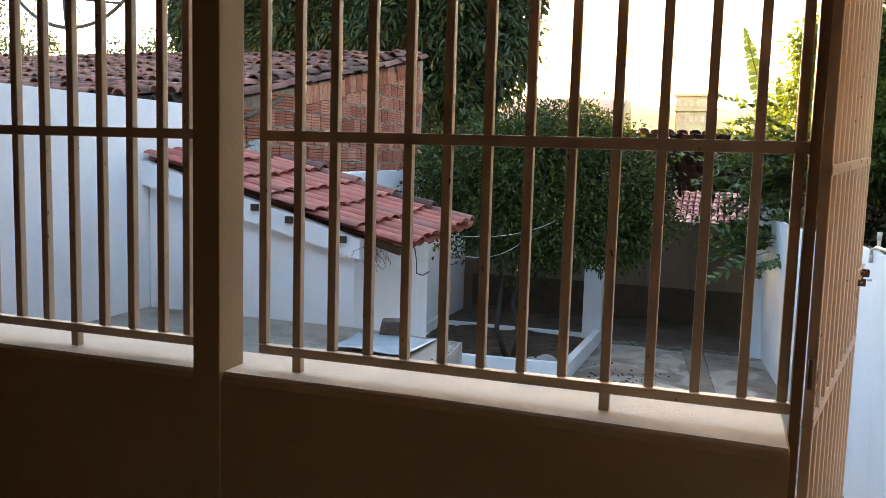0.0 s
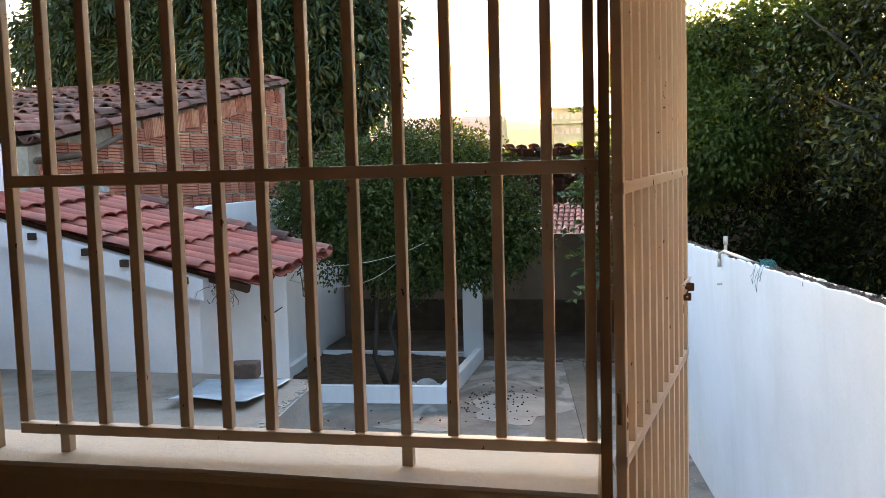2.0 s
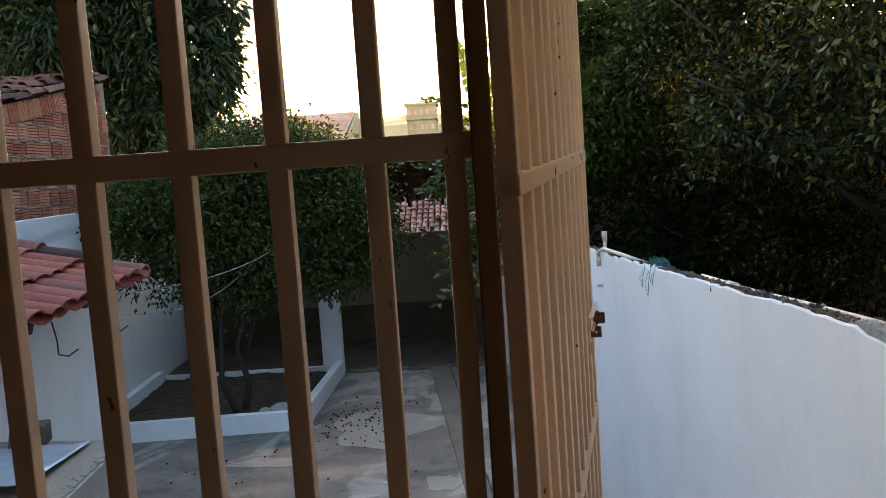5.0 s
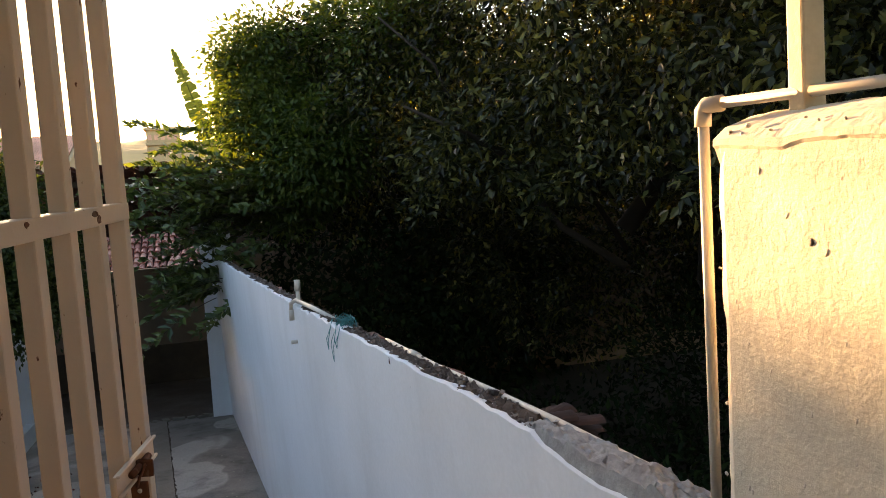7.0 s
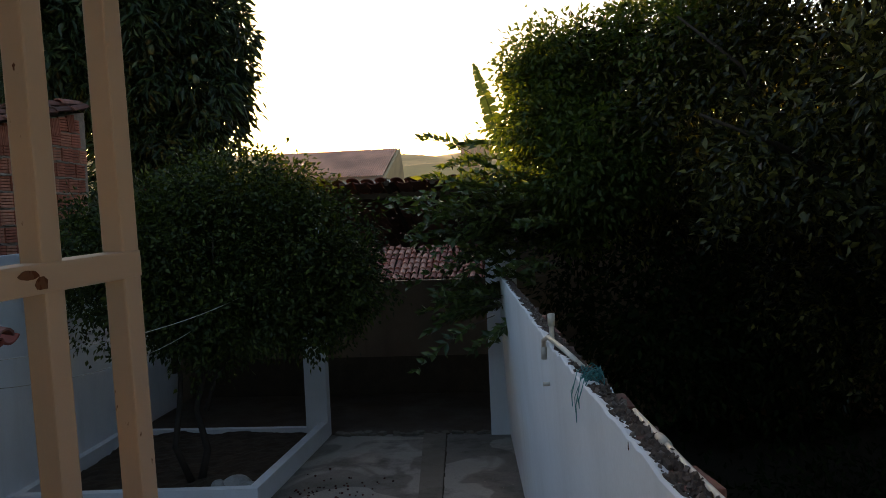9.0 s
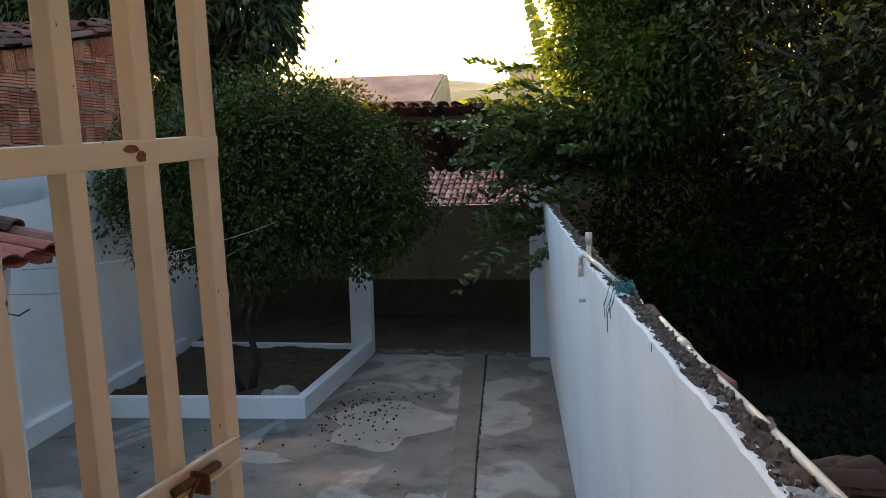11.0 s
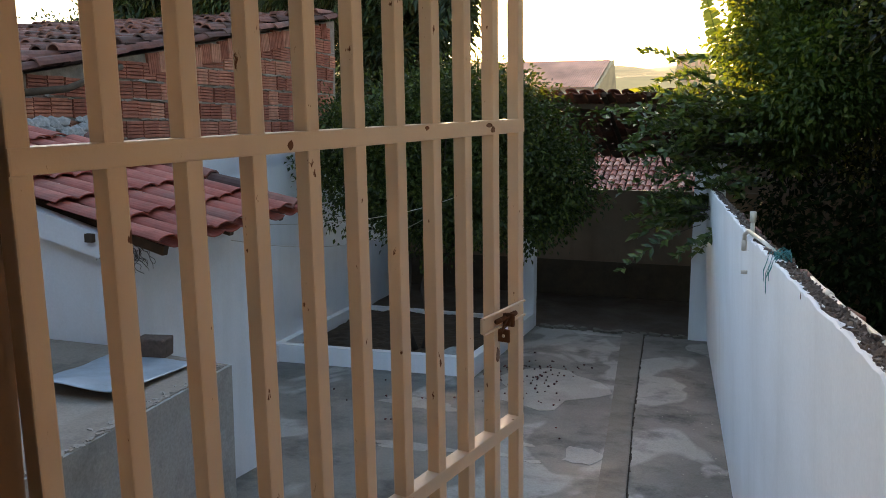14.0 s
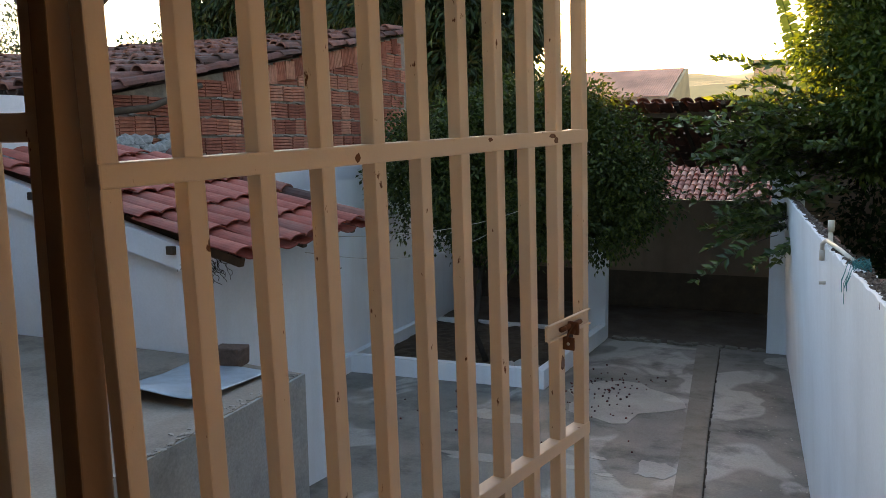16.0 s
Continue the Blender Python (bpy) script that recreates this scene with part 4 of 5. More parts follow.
bm = bmesh.new()
bmesh.ops.create_uvsphere(bm, u_segments=8, v_segments=6, radius=0.075, matrix=Matrix.Diagonal((0.85, 0.85, 1.25, 1)))
for v in bm.verts:
    v.co.x += 0.02 * (v.co.z / 0.09) ** 2
mango_me = bm_mesh("mango", bm, MANGO_SKIN, True)
for fx, fy, fz in ((-7.75, 15.0, 6.2), (-7.67, 15.0, 5.92), (-6.68, 15.0, 6.18), (-6.64, 15.0, 6.0), (-5.84, 15.0, 5.79), (-5.83, 15.0, 5.42), (-8.3, 15.0, 6.5)):
    piece("mango", mango_me, pose(fx, fy, fz, 8, 5, fz * 900), mango)

# tree beyond the boundary wall
big = thing("garden_tree", "dense dark green tree overhanging the garden wall", "tree")
limbs("trunk", big, (6.9, 9.3, -0.67), 0.2, [((4.13, 8.34, 5.68), (6.9, 9.3, -0.9), 0.2), ((1.54, 8.98, 4.74), (4.13, 8.34, 1.76), 0.05), ((2.40, 5.83, 5.07), (4.14, 8.35, 1.97), 0.035), ((6.63, 6.71, 5.70), (4.14, 8.36, 2.19), 0.12), ((1.32, 7.03, 3.56), (3.94, 8.27, 2.61), 0.05), ((3.26, 4.59, 5.74), (3.94, 8.18, 3.04), 0.022)], 12)
def hollow(q):
    """Leaves above head height, or at the far side of the tree."""
    edge = 2.75 + 0.3 * np.sin(q[:, 0] * 3.1) * np.cos(q[:, 1] * 2.3) + 0.12 * np.sin(q[:, 1] * 7)
    return (q[:, 2] > edge) | (q[:, 1] > 9.6) | (q[:, 0] > 7.2)


# Last three lobes lie out of view, added to shade the leaves below.
crown("crown", big, [((2.37, 10.22, 3.93), (1.7, 1.8, 1.25)), ((1.83, 11.67, 3.25), (1.4, 1.6, 1.1)), ((3.87, 8.58, 5.14), (2.3, 2.4, 2.2)), ((3.66, 5.81, 4.41), (1.9, 2.0, 2.4)), ((6.00, 5.96, 5.42), (2.6, 2.6, 2.8)), ((4.2, 3.2, 4.0), (1.8, 1.6, 2.3)), ((6.6, 3.0, 4.6), (2.6, 2.2, 3.0)), ((6.95, 9.17, 6.33), (3.2, 3.0, 2.4)), ((2.57, 7.84, 2.66), (1.2, 1.8, 1.1)), ((3.40, 4.85, 1.71), (1.6, 2.2, 1.4)), ((6.0, 1.0, 4.0), (2.2, 1.6, 3.0)), ((4.87, 10.04, 1.89), (2.4, 3.0, 1.6)), ((0.95, 10.9, 4.55), (0.75, 0.9, 0.55)), ((3.6, 4.6, 8.0), (2.9, 3.6, 1.4)), ((4.6, 1.0, 7.2), (3.2, 3.0, 1.6)), ((5.5, 9.0, 9.3), (4.2, 4.2, 1.6))], 14500, 25, 0.105, 0.1, 0.024, LEAF_CROWN, 41, 0.4, 0.3, hollow)
crown("bough", big, [((0.38, 10.9, 4.62), (0.72, 0.9, 0.5)), ((0.4, 10.8, 4.0), (0.8, 1.1, 0.6)), ((0.75, 10.2, 3.4), (0.9, 1.2, 0.7)), ((1.9, 10.4, 4.7), (1.0, 1.2, 0.8)), ((0.6, 11.2, 2.9), (0.8, 1.0, 0.6))], 2300, 18, 0.09, 0.092, 0.023, LEAF_LIT, 43, 0.3, 0.15, None, "outer bough, coloured yellow green as if sunlit")
# Understory and ground cover are added to keep the hollow dark.
crown("understory", big, [((1.6, 11.2, 1.4), (1.0, 1.4, 1.5)), ((0.62, 12.5, 1.9), (0.45, 0.6, 1.1)), ((3.4, 11.4, 1.6), (1.6, 1.4, 1.8)), ((8.2, 4.5, 2.4), (1.4, 3.5, 3.0)), ((7.4, 9.0, 2.4), (1.6, 3.0, 3.0)), ((7.6, 0.0, 2.6), (1.6, 3.0, 3.2))], 3000, 14, 0.22, 0.13, 0.03, LEAF_SHADE, 44, 0.4, 0.1, None, "inner foliage, shade put into its dark colour")
crown("ground_cover", big, [((3.6, 5.0, -0.4), (3.0, 5.5, 0.9)), ((3.4, 0.5, -0.4), (2.6, 3.0, 0.8)), ((6.0, 7.0, 0.4), (2.0, 4.0, 1.3))], 2600, 12, 0.16, 0.11, 0.025, LEAF_SHADE, 45, -0.2, 0.1, None, "added undergrowth, coloured dark for shade")
# sprays of feathery leaves reaching over the wall
spray = thing("feathery_branch", "feathery leaved branch hanging over the wall end", "branch")
r = np.random.default_rng(5)
P, N, A = [], [], []
bm = bmesh.new()
for k in range(115):
    low = k % 5 == 0
    base = np.array((-0.25 + r.normal() * 0.2, 10.6 + r.normal() * 0.4, 1.75 + r.normal() * 0.12)) if low else np.array((0.15 + r.normal() * 0.35, 10.5 + r.normal() * 0.4, 2.75 + r.normal() * 0.3))
    d = np.array((-1.0 + r.normal() * 0.3, r.normal() * 0.4, (0.1 if low else 0.3) + r.normal() * 0.22))
    d /= np.linalg.norm(d)
    ln = r.uniform(0.5, 1.0) if low else r.uniform(0.6, 1.3)
    pts = [base + d * ln * s + np.array((0, 0, -0.28 * ln * s * s)) for s in np.linspace(0, 1, 12)]
    add_tube(bm, pts, 0.006, 4, 0.002)
    for q in range(3, 12):
        for sgn in (1, -1):
            sd = np.cross(d, (0, 0, 1.0)) * sgn
            for w in range(2):
                P.append(pts[q] + d * 0.03 * w + r.normal(size=3) * 0.004)
                A.append(sd + d * 0.7 + np.array((0, 0, 0.35 * r.normal())) + r.normal(size=3) * 0.2)
                N.append(np.array((-0.2, -0.7, 0.8)) + r.normal(size=3) * 0.7)
tagged(part("twig", bm, BARK, spray), kind="stuff")
P, A, N = np.array(P), np.array(A), np.array(N)
ob = new("foliage", leaf_mesh("foliage", P, N, A, r.uniform(0.11, 0.19, len(P)), r.uniform(0.024, 0.038, len(P)), LEAF_FEATHER))
ob.parent = spray
# banana leaf against the sky
banana = thing("banana_plant", "banana plant with torn bright green leaves", "banana plant")
for (bx, by, bz0), (tx2, ty2, tz2), w in (((-0.1, 16.8, 3.0), (-0.92, 16.8, 5.98), 0.2), ((0.1, 16.8, 3.0), (-0.2, 16.2, 4.9), 0.18), ((0.1, 16.9, 2.8), (-0.9, 15.8, 3.3), 0.2)):
    bm = bmesh.new()
    s, t2 = Vector((bx, by, bz0)), Vector((tx2, ty2, tz2))
    ax = (t2 - s)
    sd = ax.cross(Vector((0.3, 1, 0))).normalized()
    rg = random.Random(int(w * 100) + int(tz2 * 10))
    rib = [s + ax * (k / 36) + Vector((0, 0, -0.25 * (k / 36) ** 2)) for k in range(37)]
    along = ax.normalized()
    for k in range(4, 36):
        u = k / 36
        ww = w * math.sin(math.pi * min(1, 0.1 + u * 0.9)) ** 0.6
        for sg in (1, -1):
            reach = ww * rg.uniform(0.72, 1.05)
            sag = rg.uniform(0.15, 0.5) * reach
            cut = rg.uniform(0.55, 0.98)
            a0, a1 = rib[k], rib[k + 1]
            tip = sd * sg * reach + along * 0.35 * reach - Vector((0, 0, sag))
            q = [bm.verts.new(v) for v in (a0, a1, a1 + tip * 0.55 + Vector((0, 0, sag * 0.2)), a0 + (a1 - a0) * cut + tip, a0 + tip, a0 + tip * 0.55 + Vector((0, 0, sag * 0.2)))]
            bm.faces.new(q[:2] + [q[2], q[5]])
            bm.faces.new((q[5], q[2], q[3], q[4]))
    add_tube(bm, rib, 0.018, 5, 0.005)
    part("leaf", bm, LEAF_YELLOW, banana)
tube("stem", [(0.05, 16.8, -1.0), (0.05, 16.8, 1.4), (0, 16.8, 3.1)], 0.12, LEAF_YELLOW, banana, "", 10, 0.07)
# more trees that close the view
far_tree = thing("roadside_tree", "sparse dark tree behind the brick house", "tree")
limbs("trunk", far_tree, (-17, 19, -0.5), 0.25, [((-17.3, 19, 5.4), (-17, 19, -0.6), 0.2), ((-15.4, 19, 6.2), (-17, 19, 3), 0.08), ((-22.8, 19, 6.0), (-17.1, 19, 2.5), 0.1)], 4)
crown("crown", far_tree, [((-17.6, 19, 5.3), (1.7, 1.5, 0.8)), ((-23.2, 19, 5.7), (2.2, 1.8, 1.5)), ((-15.4, 19, 6.0), (0.7, 0.8, 1.1))], 420, 16, 0.13, 0.16, 0.035, LEAF_MANGO, 51, 0.5, 0.2)
# Back trees added to block the sky behind the dark hollow.
for k, (x, y, rx, h) in enumerate(((10.5, 12, 3.5, 4.6), (11.5, 5, 3.5, 5.4), (10.5, -1.5, 3.5, 5.0), (4.0, 17, 3.5, 2.4), (9, 19, 4, 4.2))):
    t3 = thing("garden_tree", "added back tree, coloured dark, blocks the sky", "tree")
    limbs("trunk", t3, (x, y, -0.5), 0.2, [((x, y, h), (x, y, -0.6), 0.22), ((x - 1.5, y - 1, h + 1), (x, y, h * 0.4), 0.1), ((x + 1.5, y + 1, h + 1), (x, y, h * 0.4), 0.1)], 60 + k)
    crown("crown", t3, [((x, y, h), (rx, rx, 3.0)), ((x - 0.6, y - 0.8, h - 2.4), (rx * 0.9, rx * 0.9, 2.2))], 1500, 12, 0.3, 0.26, 0.07, LEAF_SHADE, 70 + k, 0.4, 0.2)

# ---- roof tiles and bricks ----


def tile_mesh(name, length, r0, r1, mat, seg=6, thick=0.018, arc=150):
    """A half-round clay tile, bulging up, its axis along +y downhill."""
    vs, fs = [], []
    for y, rr in ((0.0, r0), (length, r1)):
        for rad in (rr, rr - thick):
            for k in range(seg + 1):
                a = math.radians(90 - arc / 2 + arc * k / seg)
                vs.append((rad * math.cos(a), y, rad * math.sin(a) - rr * 0.35))
    n = seg + 1
    o0, i0, o1, i1 = 0, n, 2 * n, 3 * n
    for k in range(seg):
        fs += [(o0 + k, o0 + k + 1, o1 + k + 1, o1 + k), (i0 + k + 1, i0 + k, i1 + k, i1 + k + 1), (o1 + k, o1 + k + 1, i1 + k + 1, i1 + k), (o0 + k + 1, o0 + k, i0 + k, i0 + k + 1)]
    fs += [(o0, o1, i1, i0), (o0 + seg, i0 + seg, i1 + seg, o1 + seg)]
    return mesh_of(name, vs, fs, mat)


def tile_frames(origin, down, across, cols, rows, pitch, lap, seed, jitter=1.0, lift=0.05):
    """Poses of cover tiles (and of the channels between them), row by row."""
    rg = random.Random(seed)
    down, across = Vector(down).normalized(), Vector(across).normalized()
    up = across.cross(down)
    if up.z < 0:
        up = -up
    ax = down.cross(up)
    base = Matrix((ax, down, up)).transposed().to_4x4()
    for j in range(rows):
        for i in range(cols):
            for cover in (True, False):
                p = Vector(origin) + across * pitch * (i + (0 if cover else 0.5)) + down * lap * j
                p += up * ((lift if cover else 0.0) + 0.006 * (rows - j) / rows + rg.uniform(-0.006, 0.008) * jitter) + down * rg.uniform(-0.02, 0.02) * jitter + across * rg.uniform(-0.008, 0.008) * jitter
                m = Matrix.Translation(p) @ base @ pose(0, 0, 0, (3.4 + 0.5 * jitter) * (1 if cover else -1) + rg.uniform(-1.0, 1.0) * jitter, 0 if cover else 180, rg.uniform(-2, 2) * jitter)
                yield i, j, cover, m


def join_pieces(name, me, poses, mat, parent, label=""):
    v = np.array([w.co[:] for w in me.vertices])
    fs = [tuple(p.vertices) for p in me.polygons]
    V, F = [], []
    for k, m in enumerate(poses):
        a = np.array(m)
        V.append(v @ a[:3, :3].T + a[:3, 3])
        F += [tuple(i + k * len(v) for i in f) for f in fs]
    ob = new(name, mesh_of(name, np.concatenate(V).tolist(), F, mat))
    ob.parent = parent
    return tagged(ob, label, kind="stuff")


tile_red = tile_mesh("tile", 0.46, 0.094, 0.108, TILE_RED, 7, 0.018, 130)
tile_edge = tile_mesh("tile", 0.46, 0.088, 0.10, TILE_OLD)
d_low = Vector((1, 0, -0.275))
for i, j, cover, m in tile_frames((-5.72, 3.56, roof_low(-5.72, 3.56) - 0.01), d_low, Vector((0, 1, 0.045)), 9, 6, 0.2, 0.40, 3, 1.0, 0.035):
    if j == 0 and i > 6:
        continue
    worn = i == 8
    piece("tile", tile_edge if worn and cover else tile_red, m @ Matrix.Diagonal((1, 1, 0.85 if worn else 0.44, 1)), shed)
tile_old = tile_mesh("tile", 0.46, 0.088, 0.10, TILE_OLD)
tile_house = tile_mesh("tile", 0.54, 0.066, 0.09, TILE_OLD, 6, 0.02, 165)
tile_pale = tile_mesh("tile", 0.38, 0.066, 0.078, TILE_PALE)
near, rest, pans = [], [], []
slope = Vector((0, -1, -0.186))
for i, j, cover, m in tile_frames((-16.9, 12.05, roof_up(0, 12.05)), slope, Vector((1, 0, 0)), 53, 16, 0.2, 0.43, 9, 2.2, 0.06):
    (pans if not cover else near if m.translation.x > -9.0 and len(near) < 300 else rest).append(m)
for m in near:
    piece("tile", tile_house, m, gable)
join_pieces("tile_field", tile_house, rest, TILE_OLD_MASS, gable, "weathered clay tiles in rows")
join_pieces("pan_field", tile_house, pans, TILE_PAN, gable, "pan tiles darkened for the shade between rows")
ridge = [pose(-16.9 + 0.385 * k, 12.05, roof_up(0, 12.05) + 0.03, 0, 0, -90) for k in range(27)]
for m in ridge:
    piece("ridge_tile", tile_old, m, gable)
# verge tiles down the gable edge
tile_verge = tile_mesh("tile", 0.46, 0.08, 0.095, TILE_OLD)
rg = random.Random(23)
for k in range(17):
    y = 11.9 - 0.39 * k
    piece("verge_tile", tile_verge, Matrix.Translation((GX + 0.03 + rg.uniform(-0.02, 0.02), y, roof_up(0, y) + 0.01 + rg.uniform(-0.015, 0.015))) @ pose(0, 0, 0, rg.uniform(-3, 3), rg.uniform(-6, 6), rg.uniform(-4, 4)) @ Matrix((Vector((-1, 0, 0)), slope.normalized(), Vector((0, -0.183, 0.983)))).transposed().to_4x4(), gable)
# shelter roof: high edge towards the yard
d_far = Vector((0, 1, -0.34))
poses = [m @ Matrix.Diagonal((1, 1, 0.5, 1)) for i, j, cover, m in tile_frames((-5.8, 11.62, roof_far(0, 11.62) + 0.0), d_far, Vector((1, 0, 0)), 30, 8, 0.2, 0.385, 13, 1.2, 0.035)]
join_pieces("tile_field", tile_old, poses[60:], TILE_OLD_MASS, shelter, "old clay tiles")
for m in poses[:60]:
    piece("tile", tile_old, m, shelter)
# neighbour's roof seen over the back wall
nb = thing("neighbour_roof", "weathered tile roof beyond the back wall", "roof")
# Block carried far back and west, unseen, to stop low sun.
prism("wall", [(-12.0, 20.6), (0.3, 20.6), (0.3, 27.2), (-12.0, 27.2)], -0.94, lambda x, y: 1.16 + 0.36 * (y - 20.4) - 0.08, BACKWALL, nb)
pans = []
for i, j, cover, m in tile_frames((-7.4, 23.4, 1.16 + 0.36 * 3.0), Vector((0, -1, -0.36)), Vector((1, 0, 0)), 46, 10, 0.16, 0.31, 17, 1.4, 0.045):
    if cover and i > 9:
        piece("tile", tile_pale, m, nb)
    else:
        pans.append(m)
join_pieces("pan_field", tile_pale, pans, TILE_PAN, nb, "pan tiles, gap shade put into their colour")


def brick_mesh(name, w, h, d, mat, upright=False, ribs=5):
    """A hollow clay brick whose face carries shallow ribs."""
    vs, fs = [], []
    prof = [(-d, 0.0)]
    span = w if upright else h
    for k in range(ribs):
        a, b = k * span / ribs, (k + 1) * span / ribs
        g = span / ribs * 0.2
        prof += [(0.0, a + g), (0.0, b - g), (-0.016, b)]
    prof[-1] = (-d, span)
    prof.insert(1, (-0.003, 0.0))
    prof.insert(-1, (-0.003, span))
    other = h if upright else w
    for e in (0.0, other):
        for x, s in prof:
            vs.append((x, s, e) if upright else (x, e, s))
    n = len(prof)
    fs = [(k, k + 1, n + k + 1, n + k) for k in range(n - 1)] + [tuple(range(n)), tuple(range(2 * n - 1, n - 1, -1))]
    return mesh_of(name, vs, fs, mat)


flat_brick = [brick_mesh("brick", w, 0.185, 0.05, BRICK) for w in (0.27, 0.2, 0.24)]
tall_brick = [brick_mesh("brick", 0.19, 0.23, 0.05, BRICK, True), brick_mesh("brick", 0.17, 0.27, 0.05, BRICK, True)]
rg = random.Random(2)
pitch_deg = math.degrees(math.atan(0.186))
y = 6.9
while y < 11.75:
    top = roof_up(0, y + 0.08) - 0.07
    if rg.random() < 0.8:
        piece("brick", tall_brick[0], Matrix.Translation((GX + 0.02 + rg.uniform(-0.004, 0.01), y, top - 0.235 + rg.uniform(-0.015, 0.0))) @ pose(0, 0, 0, rg.uniform(-4, 4) + pitch_deg * 0.6, 0, 0), gable)
    y += 0.2
z = 2.5
while z < 4.6:
    y = 5.25 + rg.uniform(0, 0.15)
    while y < 11.85:
        w_i = rg.randrange(3)
        w = (0.27, 0.2, 0.24)[w_i]
        if z + 0.15 < roof_up(0, y) - 0.05 and y + w < 12.02:
            piece("brick", flat_brick[w_i], Matrix.Translation((GX + rg.uniform(-0.008, 0.012), y, z + rg.uniform(-0.006, 0.006))) @ pose(0, 0, 0, rg.uniform(-2, 2), 0, rg.uniform(-2, 2)), gable)
        y += w + 0.014
    z += 0.213
# mortar squeezed out unevenly between the courses
bm = bmesh.new()
z = 2.5 - 0.014
while z < 4.6:
    y = 5.25
    while y < 11.9:
        if z < roof_up(0, y) - 0.3 and rg.random() < 0.75:
            w = rg.uniform(0.05, 0.16)
            m = Matrix.LocRotScale((GX - 0.012, y, z + rg.uniform(-0.012, 0.012)), Euler((rg.uniform(-0.15, 0.15), 0, 0)), (rg.uniform(0.02, 0.042), w, rg.uniform(0.008, 0.024)))
            bmesh.ops.create_icosphere(bm, subdivisions=1, radius=1.0, matrix=m)
        y += 0.14
    z += 0.213
tagged(part("mortar_joint", bm, JOINT, gable, "lumpy grey mortar joints"), kind="stuff")
bm = bmesh.new()
for k in range(40):
    yy = 5.2 + rg.random() * 1.2
    bmesh.ops.create_icosphere(bm, subdivisions=1, radius=rg.uniform(0.03, 0.09), matrix=Matrix.LocRotScale((GX + 0.03, yy, 2.78 + rg.uniform(-0.1, 0.1) + (yy - 5.2) * 0.04), None, (0.5, 1.6, 0.8)))
tagged(part("mortar_smear", bm, MORTAR, gable, "pale mortar smeared along the roof joint"), kind="stuff")
tube("old_timber", [(GX + 0.1, 5.15, 3.12), (GX + 0.14, 5.9, 3.2), (GX + 0.12, 6.7, 3.46)], 0.035, WOOD_DARK, gable, "grey weathered pole")

# ---- small things ----
line = thing("clothesline", "thin pale cord strung across the yard", "clothesline")
for p0, p1, sag in (((-3.40, 4.75, 2.12), (-3.2, 9.5, 2.05), 0.12), ((-3.38, 4.3, 2.06), (-3.7, 9.4, 1.75), 0.2)):
    ends = Vector(p0), Vector(p1)
    tube("cord", [ends[0].lerp(ends[1], k / 14) - Vector((0, 0, sag * 4 * (k / 14) * (1 - k / 14))) for k in range(15)], 0.0032, CORD, line, "", 5)
twine = thing("twine_tangle", "tangled teal twine caught on the wall top", "twine")
rg = random.Random(7)
ty = 3.35
for k in range(9):
    c0 = Vector((wall_x(ty) + 0.05, ty + rg.uniform(-0.1, 0.1), wall_top(ty) + 0.03))
    pts = [c0 + Vector((0.035 * math.cos(a + k), 0.055 * math.sin(a * 1.3 + k * 2), 0.02 * math.sin(a * 2 + k))) for a in [q * 0.6 for q in range(14)]]
    tube("strand", pts, 0.0018, TWINE, twine, "", 4)
for k, (dy, ln) in enumerate(((0.0, 0.15), (0.1, 0.11), (-0.08, 0.08))):
    y0 = ty + dy
    tube("loop", [(wall_x(y0) + 0.02, y0, wall_top(y0) + 0.03), (wall_x(y0) - 0.015, y0, wall_top(y0) - 0.06), (wall_x(y0) - 0.012, y0 + 0.05, wall_top(y0) - ln * 0.6), (wall_x(y0) - 0.012, y0 - 0.02, wall_top(y0) - ln), (wall_x(y0) - 0.015, y0 - 0.06, wall_top(y0) - ln * 0.5), (wall_x(y0) + 0.01, y0 - 0.03, wall_top(y0) + 0.03)], 0.0016, TWINE, twine, "", 4)
for k, (x, y, s) in enumerate(((-3.3, 9.05, 0.13), (-3.16, 8.95, 0.1), (-3.55, 9.1, 0.07))):
    st = thing("stone", "rough grey stone lying in the garden bed", "stone", "stones in the bed")
    bm = bmesh.new()
    bmesh.ops.create_icosphere(bm, subdivisions=2, radius=s)
    for v in bm.verts:
        v.co = Vector((v.co.x * 1.3, v.co.y, v.co.z * 0.8)) * (1 + 0.3 * noise.noise(v.co * 9 + Vector((k, 0, 0))))
    part("rock", bm, TANK, st)
    st.location = (x, y, ground_z(y) + 0.09 + s * 0.4)
# heap of spare tiles behind the wall
shard_tile = tile_mesh("tile", 0.46, 0.088, 0.10, TILE_PAN)
heap = thing("tile_heap", "stacked old roof tiles behind the wall", "tiles")
for k in range(16):
    row, lev = k % 5, k // 5
    piece("tile", shard_tile, pose(0.33 + 0.018 * row + rg.uniform(-0.015, 0.015), 1.62 + rg.uniform(-0.05, 0.05), 2.2 + 0.018 * lev, rg.uniform(-9, 9), rg.uniform(-14, 14), -62 + rg.uniform(-30, 30)) @ Matrix.Diagonal((0.3, 0.3, 0.16, 1)), heap)
box("stack_base", (0.33, 1.56, -0.94), (0.46, 1.76, 2.19), SOIL, heap)
vine = thing("dry_vine", "dry tangled vine hanging under the shed eave", "vine")
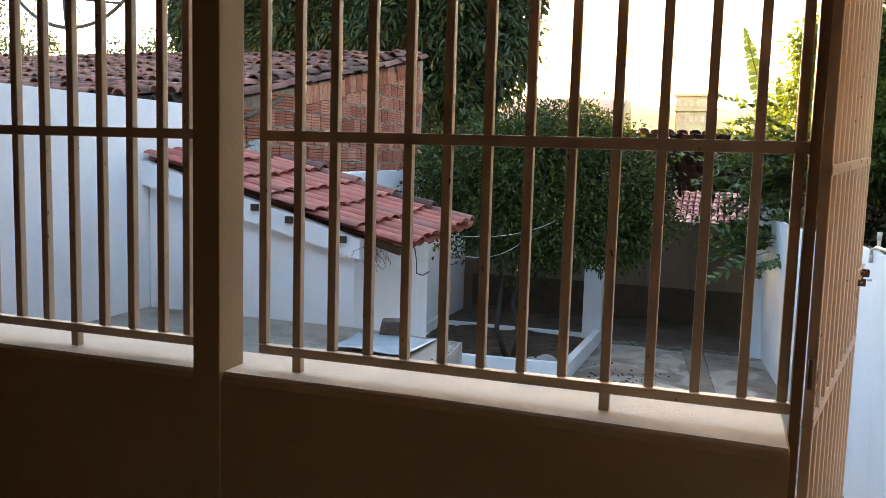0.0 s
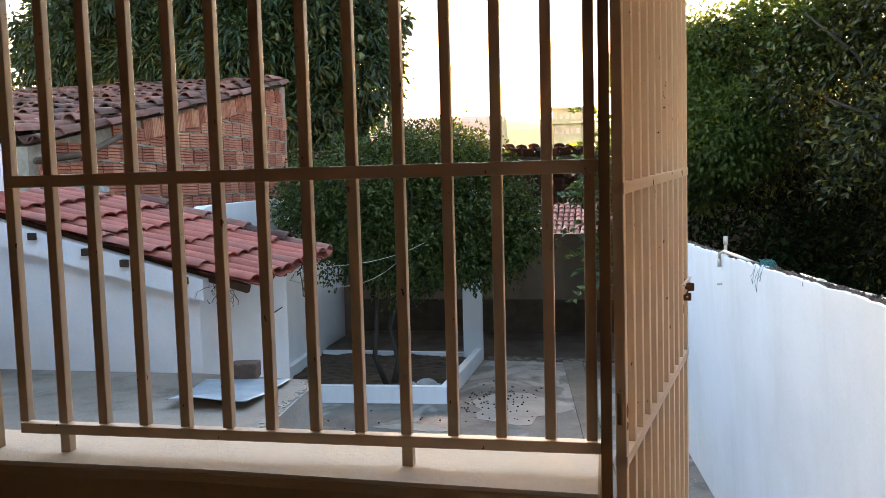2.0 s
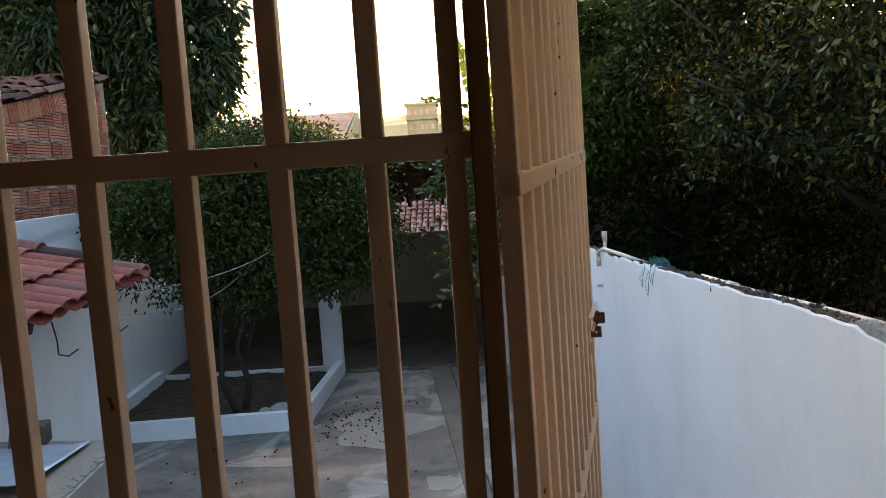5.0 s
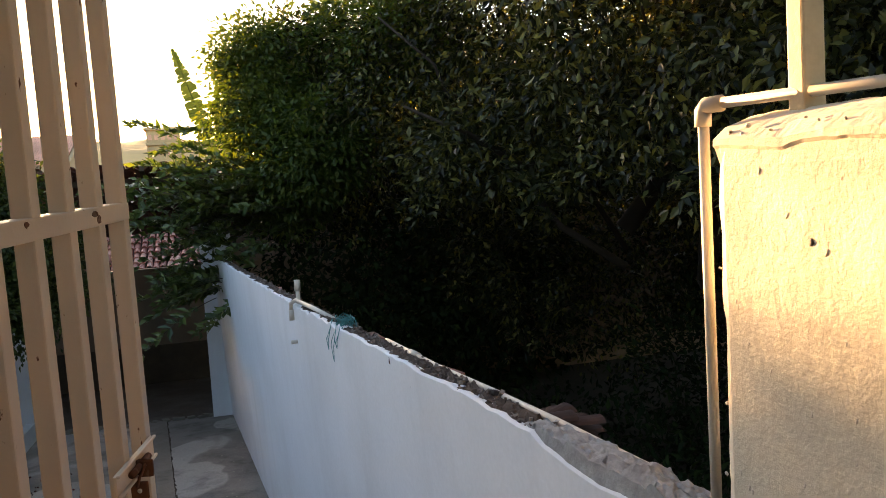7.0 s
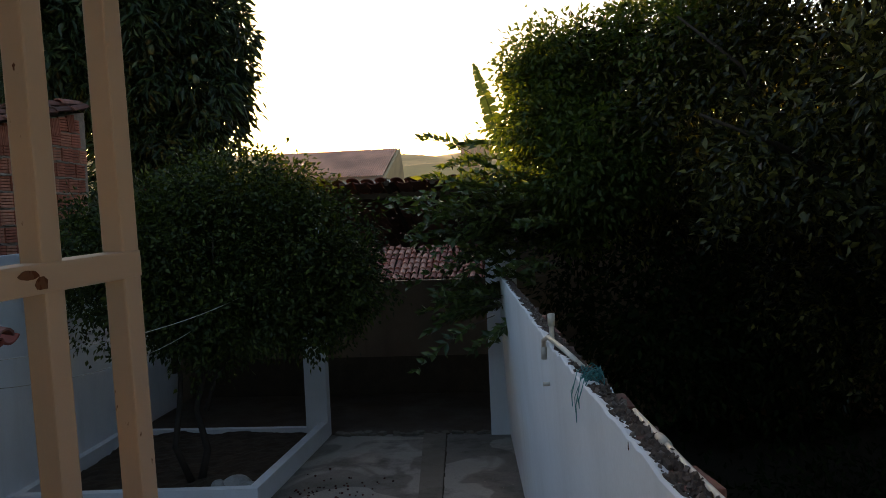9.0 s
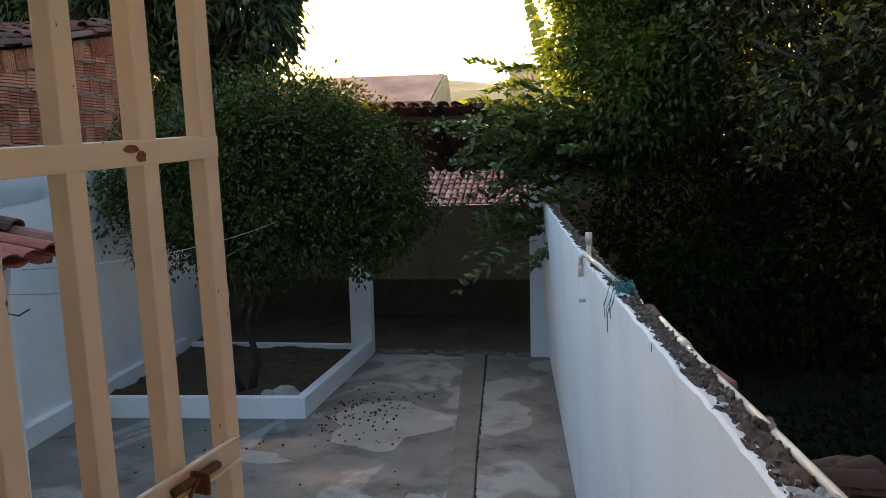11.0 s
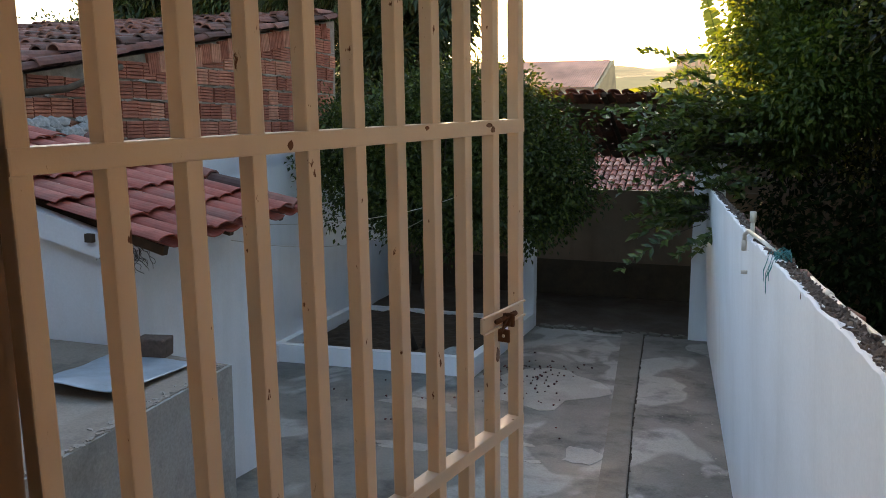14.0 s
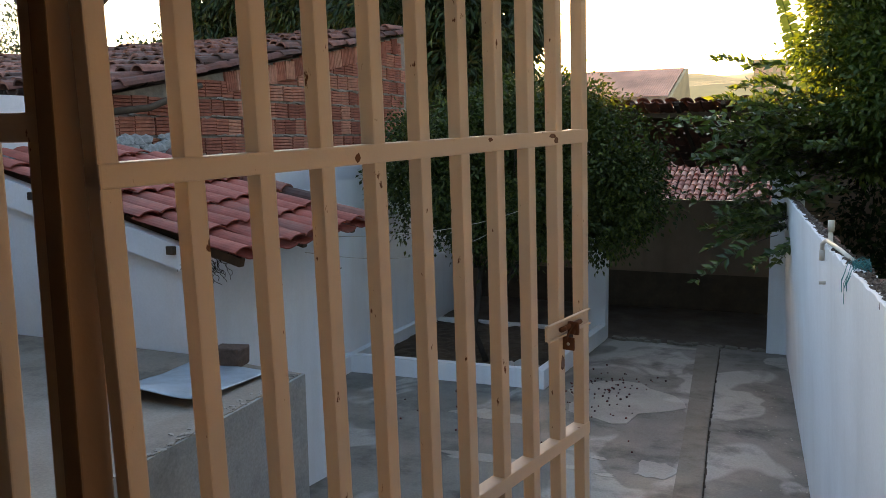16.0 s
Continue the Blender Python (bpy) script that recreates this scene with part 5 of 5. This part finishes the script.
for k in range(22):
    x0, y0 = -3.66 + rg.uniform(-0.07, 0.07), 3.6 + rg.uniform(-0.06, 0.06)
    p = Vector((x0, y0, roof_low(x0, y0) - 0.10))
    pts, turn = [p], Vector((rg.uniform(-1, 1), rg.uniform(-1, 1), -0.7))
    for q in range(9):
        turn = (turn + Vector((rg.uniform(-1, 1), rg.uniform(-1, 1), rg.uniform(-0.9, 0.6)))).normalized()
        pts.append(pts[-1] + turn * 0.025 * rg.uniform(0.6, 1.2))
    tube("stem", pts, 0.002, BARK, vine, "", 4)
for y in (3.75, 4.5):
    hook = thing("eave_hook", "bent dark wire hook under the eave", "hook")
    tube("wire", [(-3.36, y, 2.1), (-3.34, y, 1.98), (-3.34, y, 1.9), (-3.3, y + 0.04, 1.88), (-3.26, y + 0.09, 1.91)], 0.005, CABLE, hook, "", 5)
mast = thing("pole", "slim grey steel pole on the neighbour wall", "pole")
tube("tube", [(-5.71, 1.78, 2.35), (-5.71, 1.78, 5.2)], 0.022, ZINC, mast)
box("bracket", (-5.74, 1.76, 2.62), (-5.68, 1.80, 2.66), WOOD_DARK, mast)
dish = thing("satellite_dish", "large wire mesh satellite dish seen against the sky", "satellite dish")
DC, DR = Vector((-15.3, 13.2, 7.25)), 1.78


def dish_point(a, q):
    """A point of the shallow bowl, at an angle and a share of its radius."""
    return DC + Vector((math.cos(a) * DR * q * 1.1, 0.45 * q * q - 0.45, math.sin(a) * DR * q))


tube("rim", [dish_point(k * math.pi / 24, 1.0) for k in range(49)], 0.045, CABLE, dish, "", 6)
for k in range(8):
    tube("rib", [dish_point(k * math.pi / 4 + 0.2, q / 6) for q in range(7)], 0.014, CABLE, dish, "", 5)
tube("brace", [(-17.2, 13.0, 6.95), (-15.9, 13.0, 6.35), (-15.05, 13.0, 6.07), (-13.77, 13.0, 5.92), (-13.42, 13.1, 6.25)], 0.03, CABLE, dish, "", 6)
tube("mast", [(-15.3, 13.1, -0.95), (-15.3, 13.1, 5.0), (-15.3, 12.85, 7.2)], 0.05, CABLE, dish, "", 8)
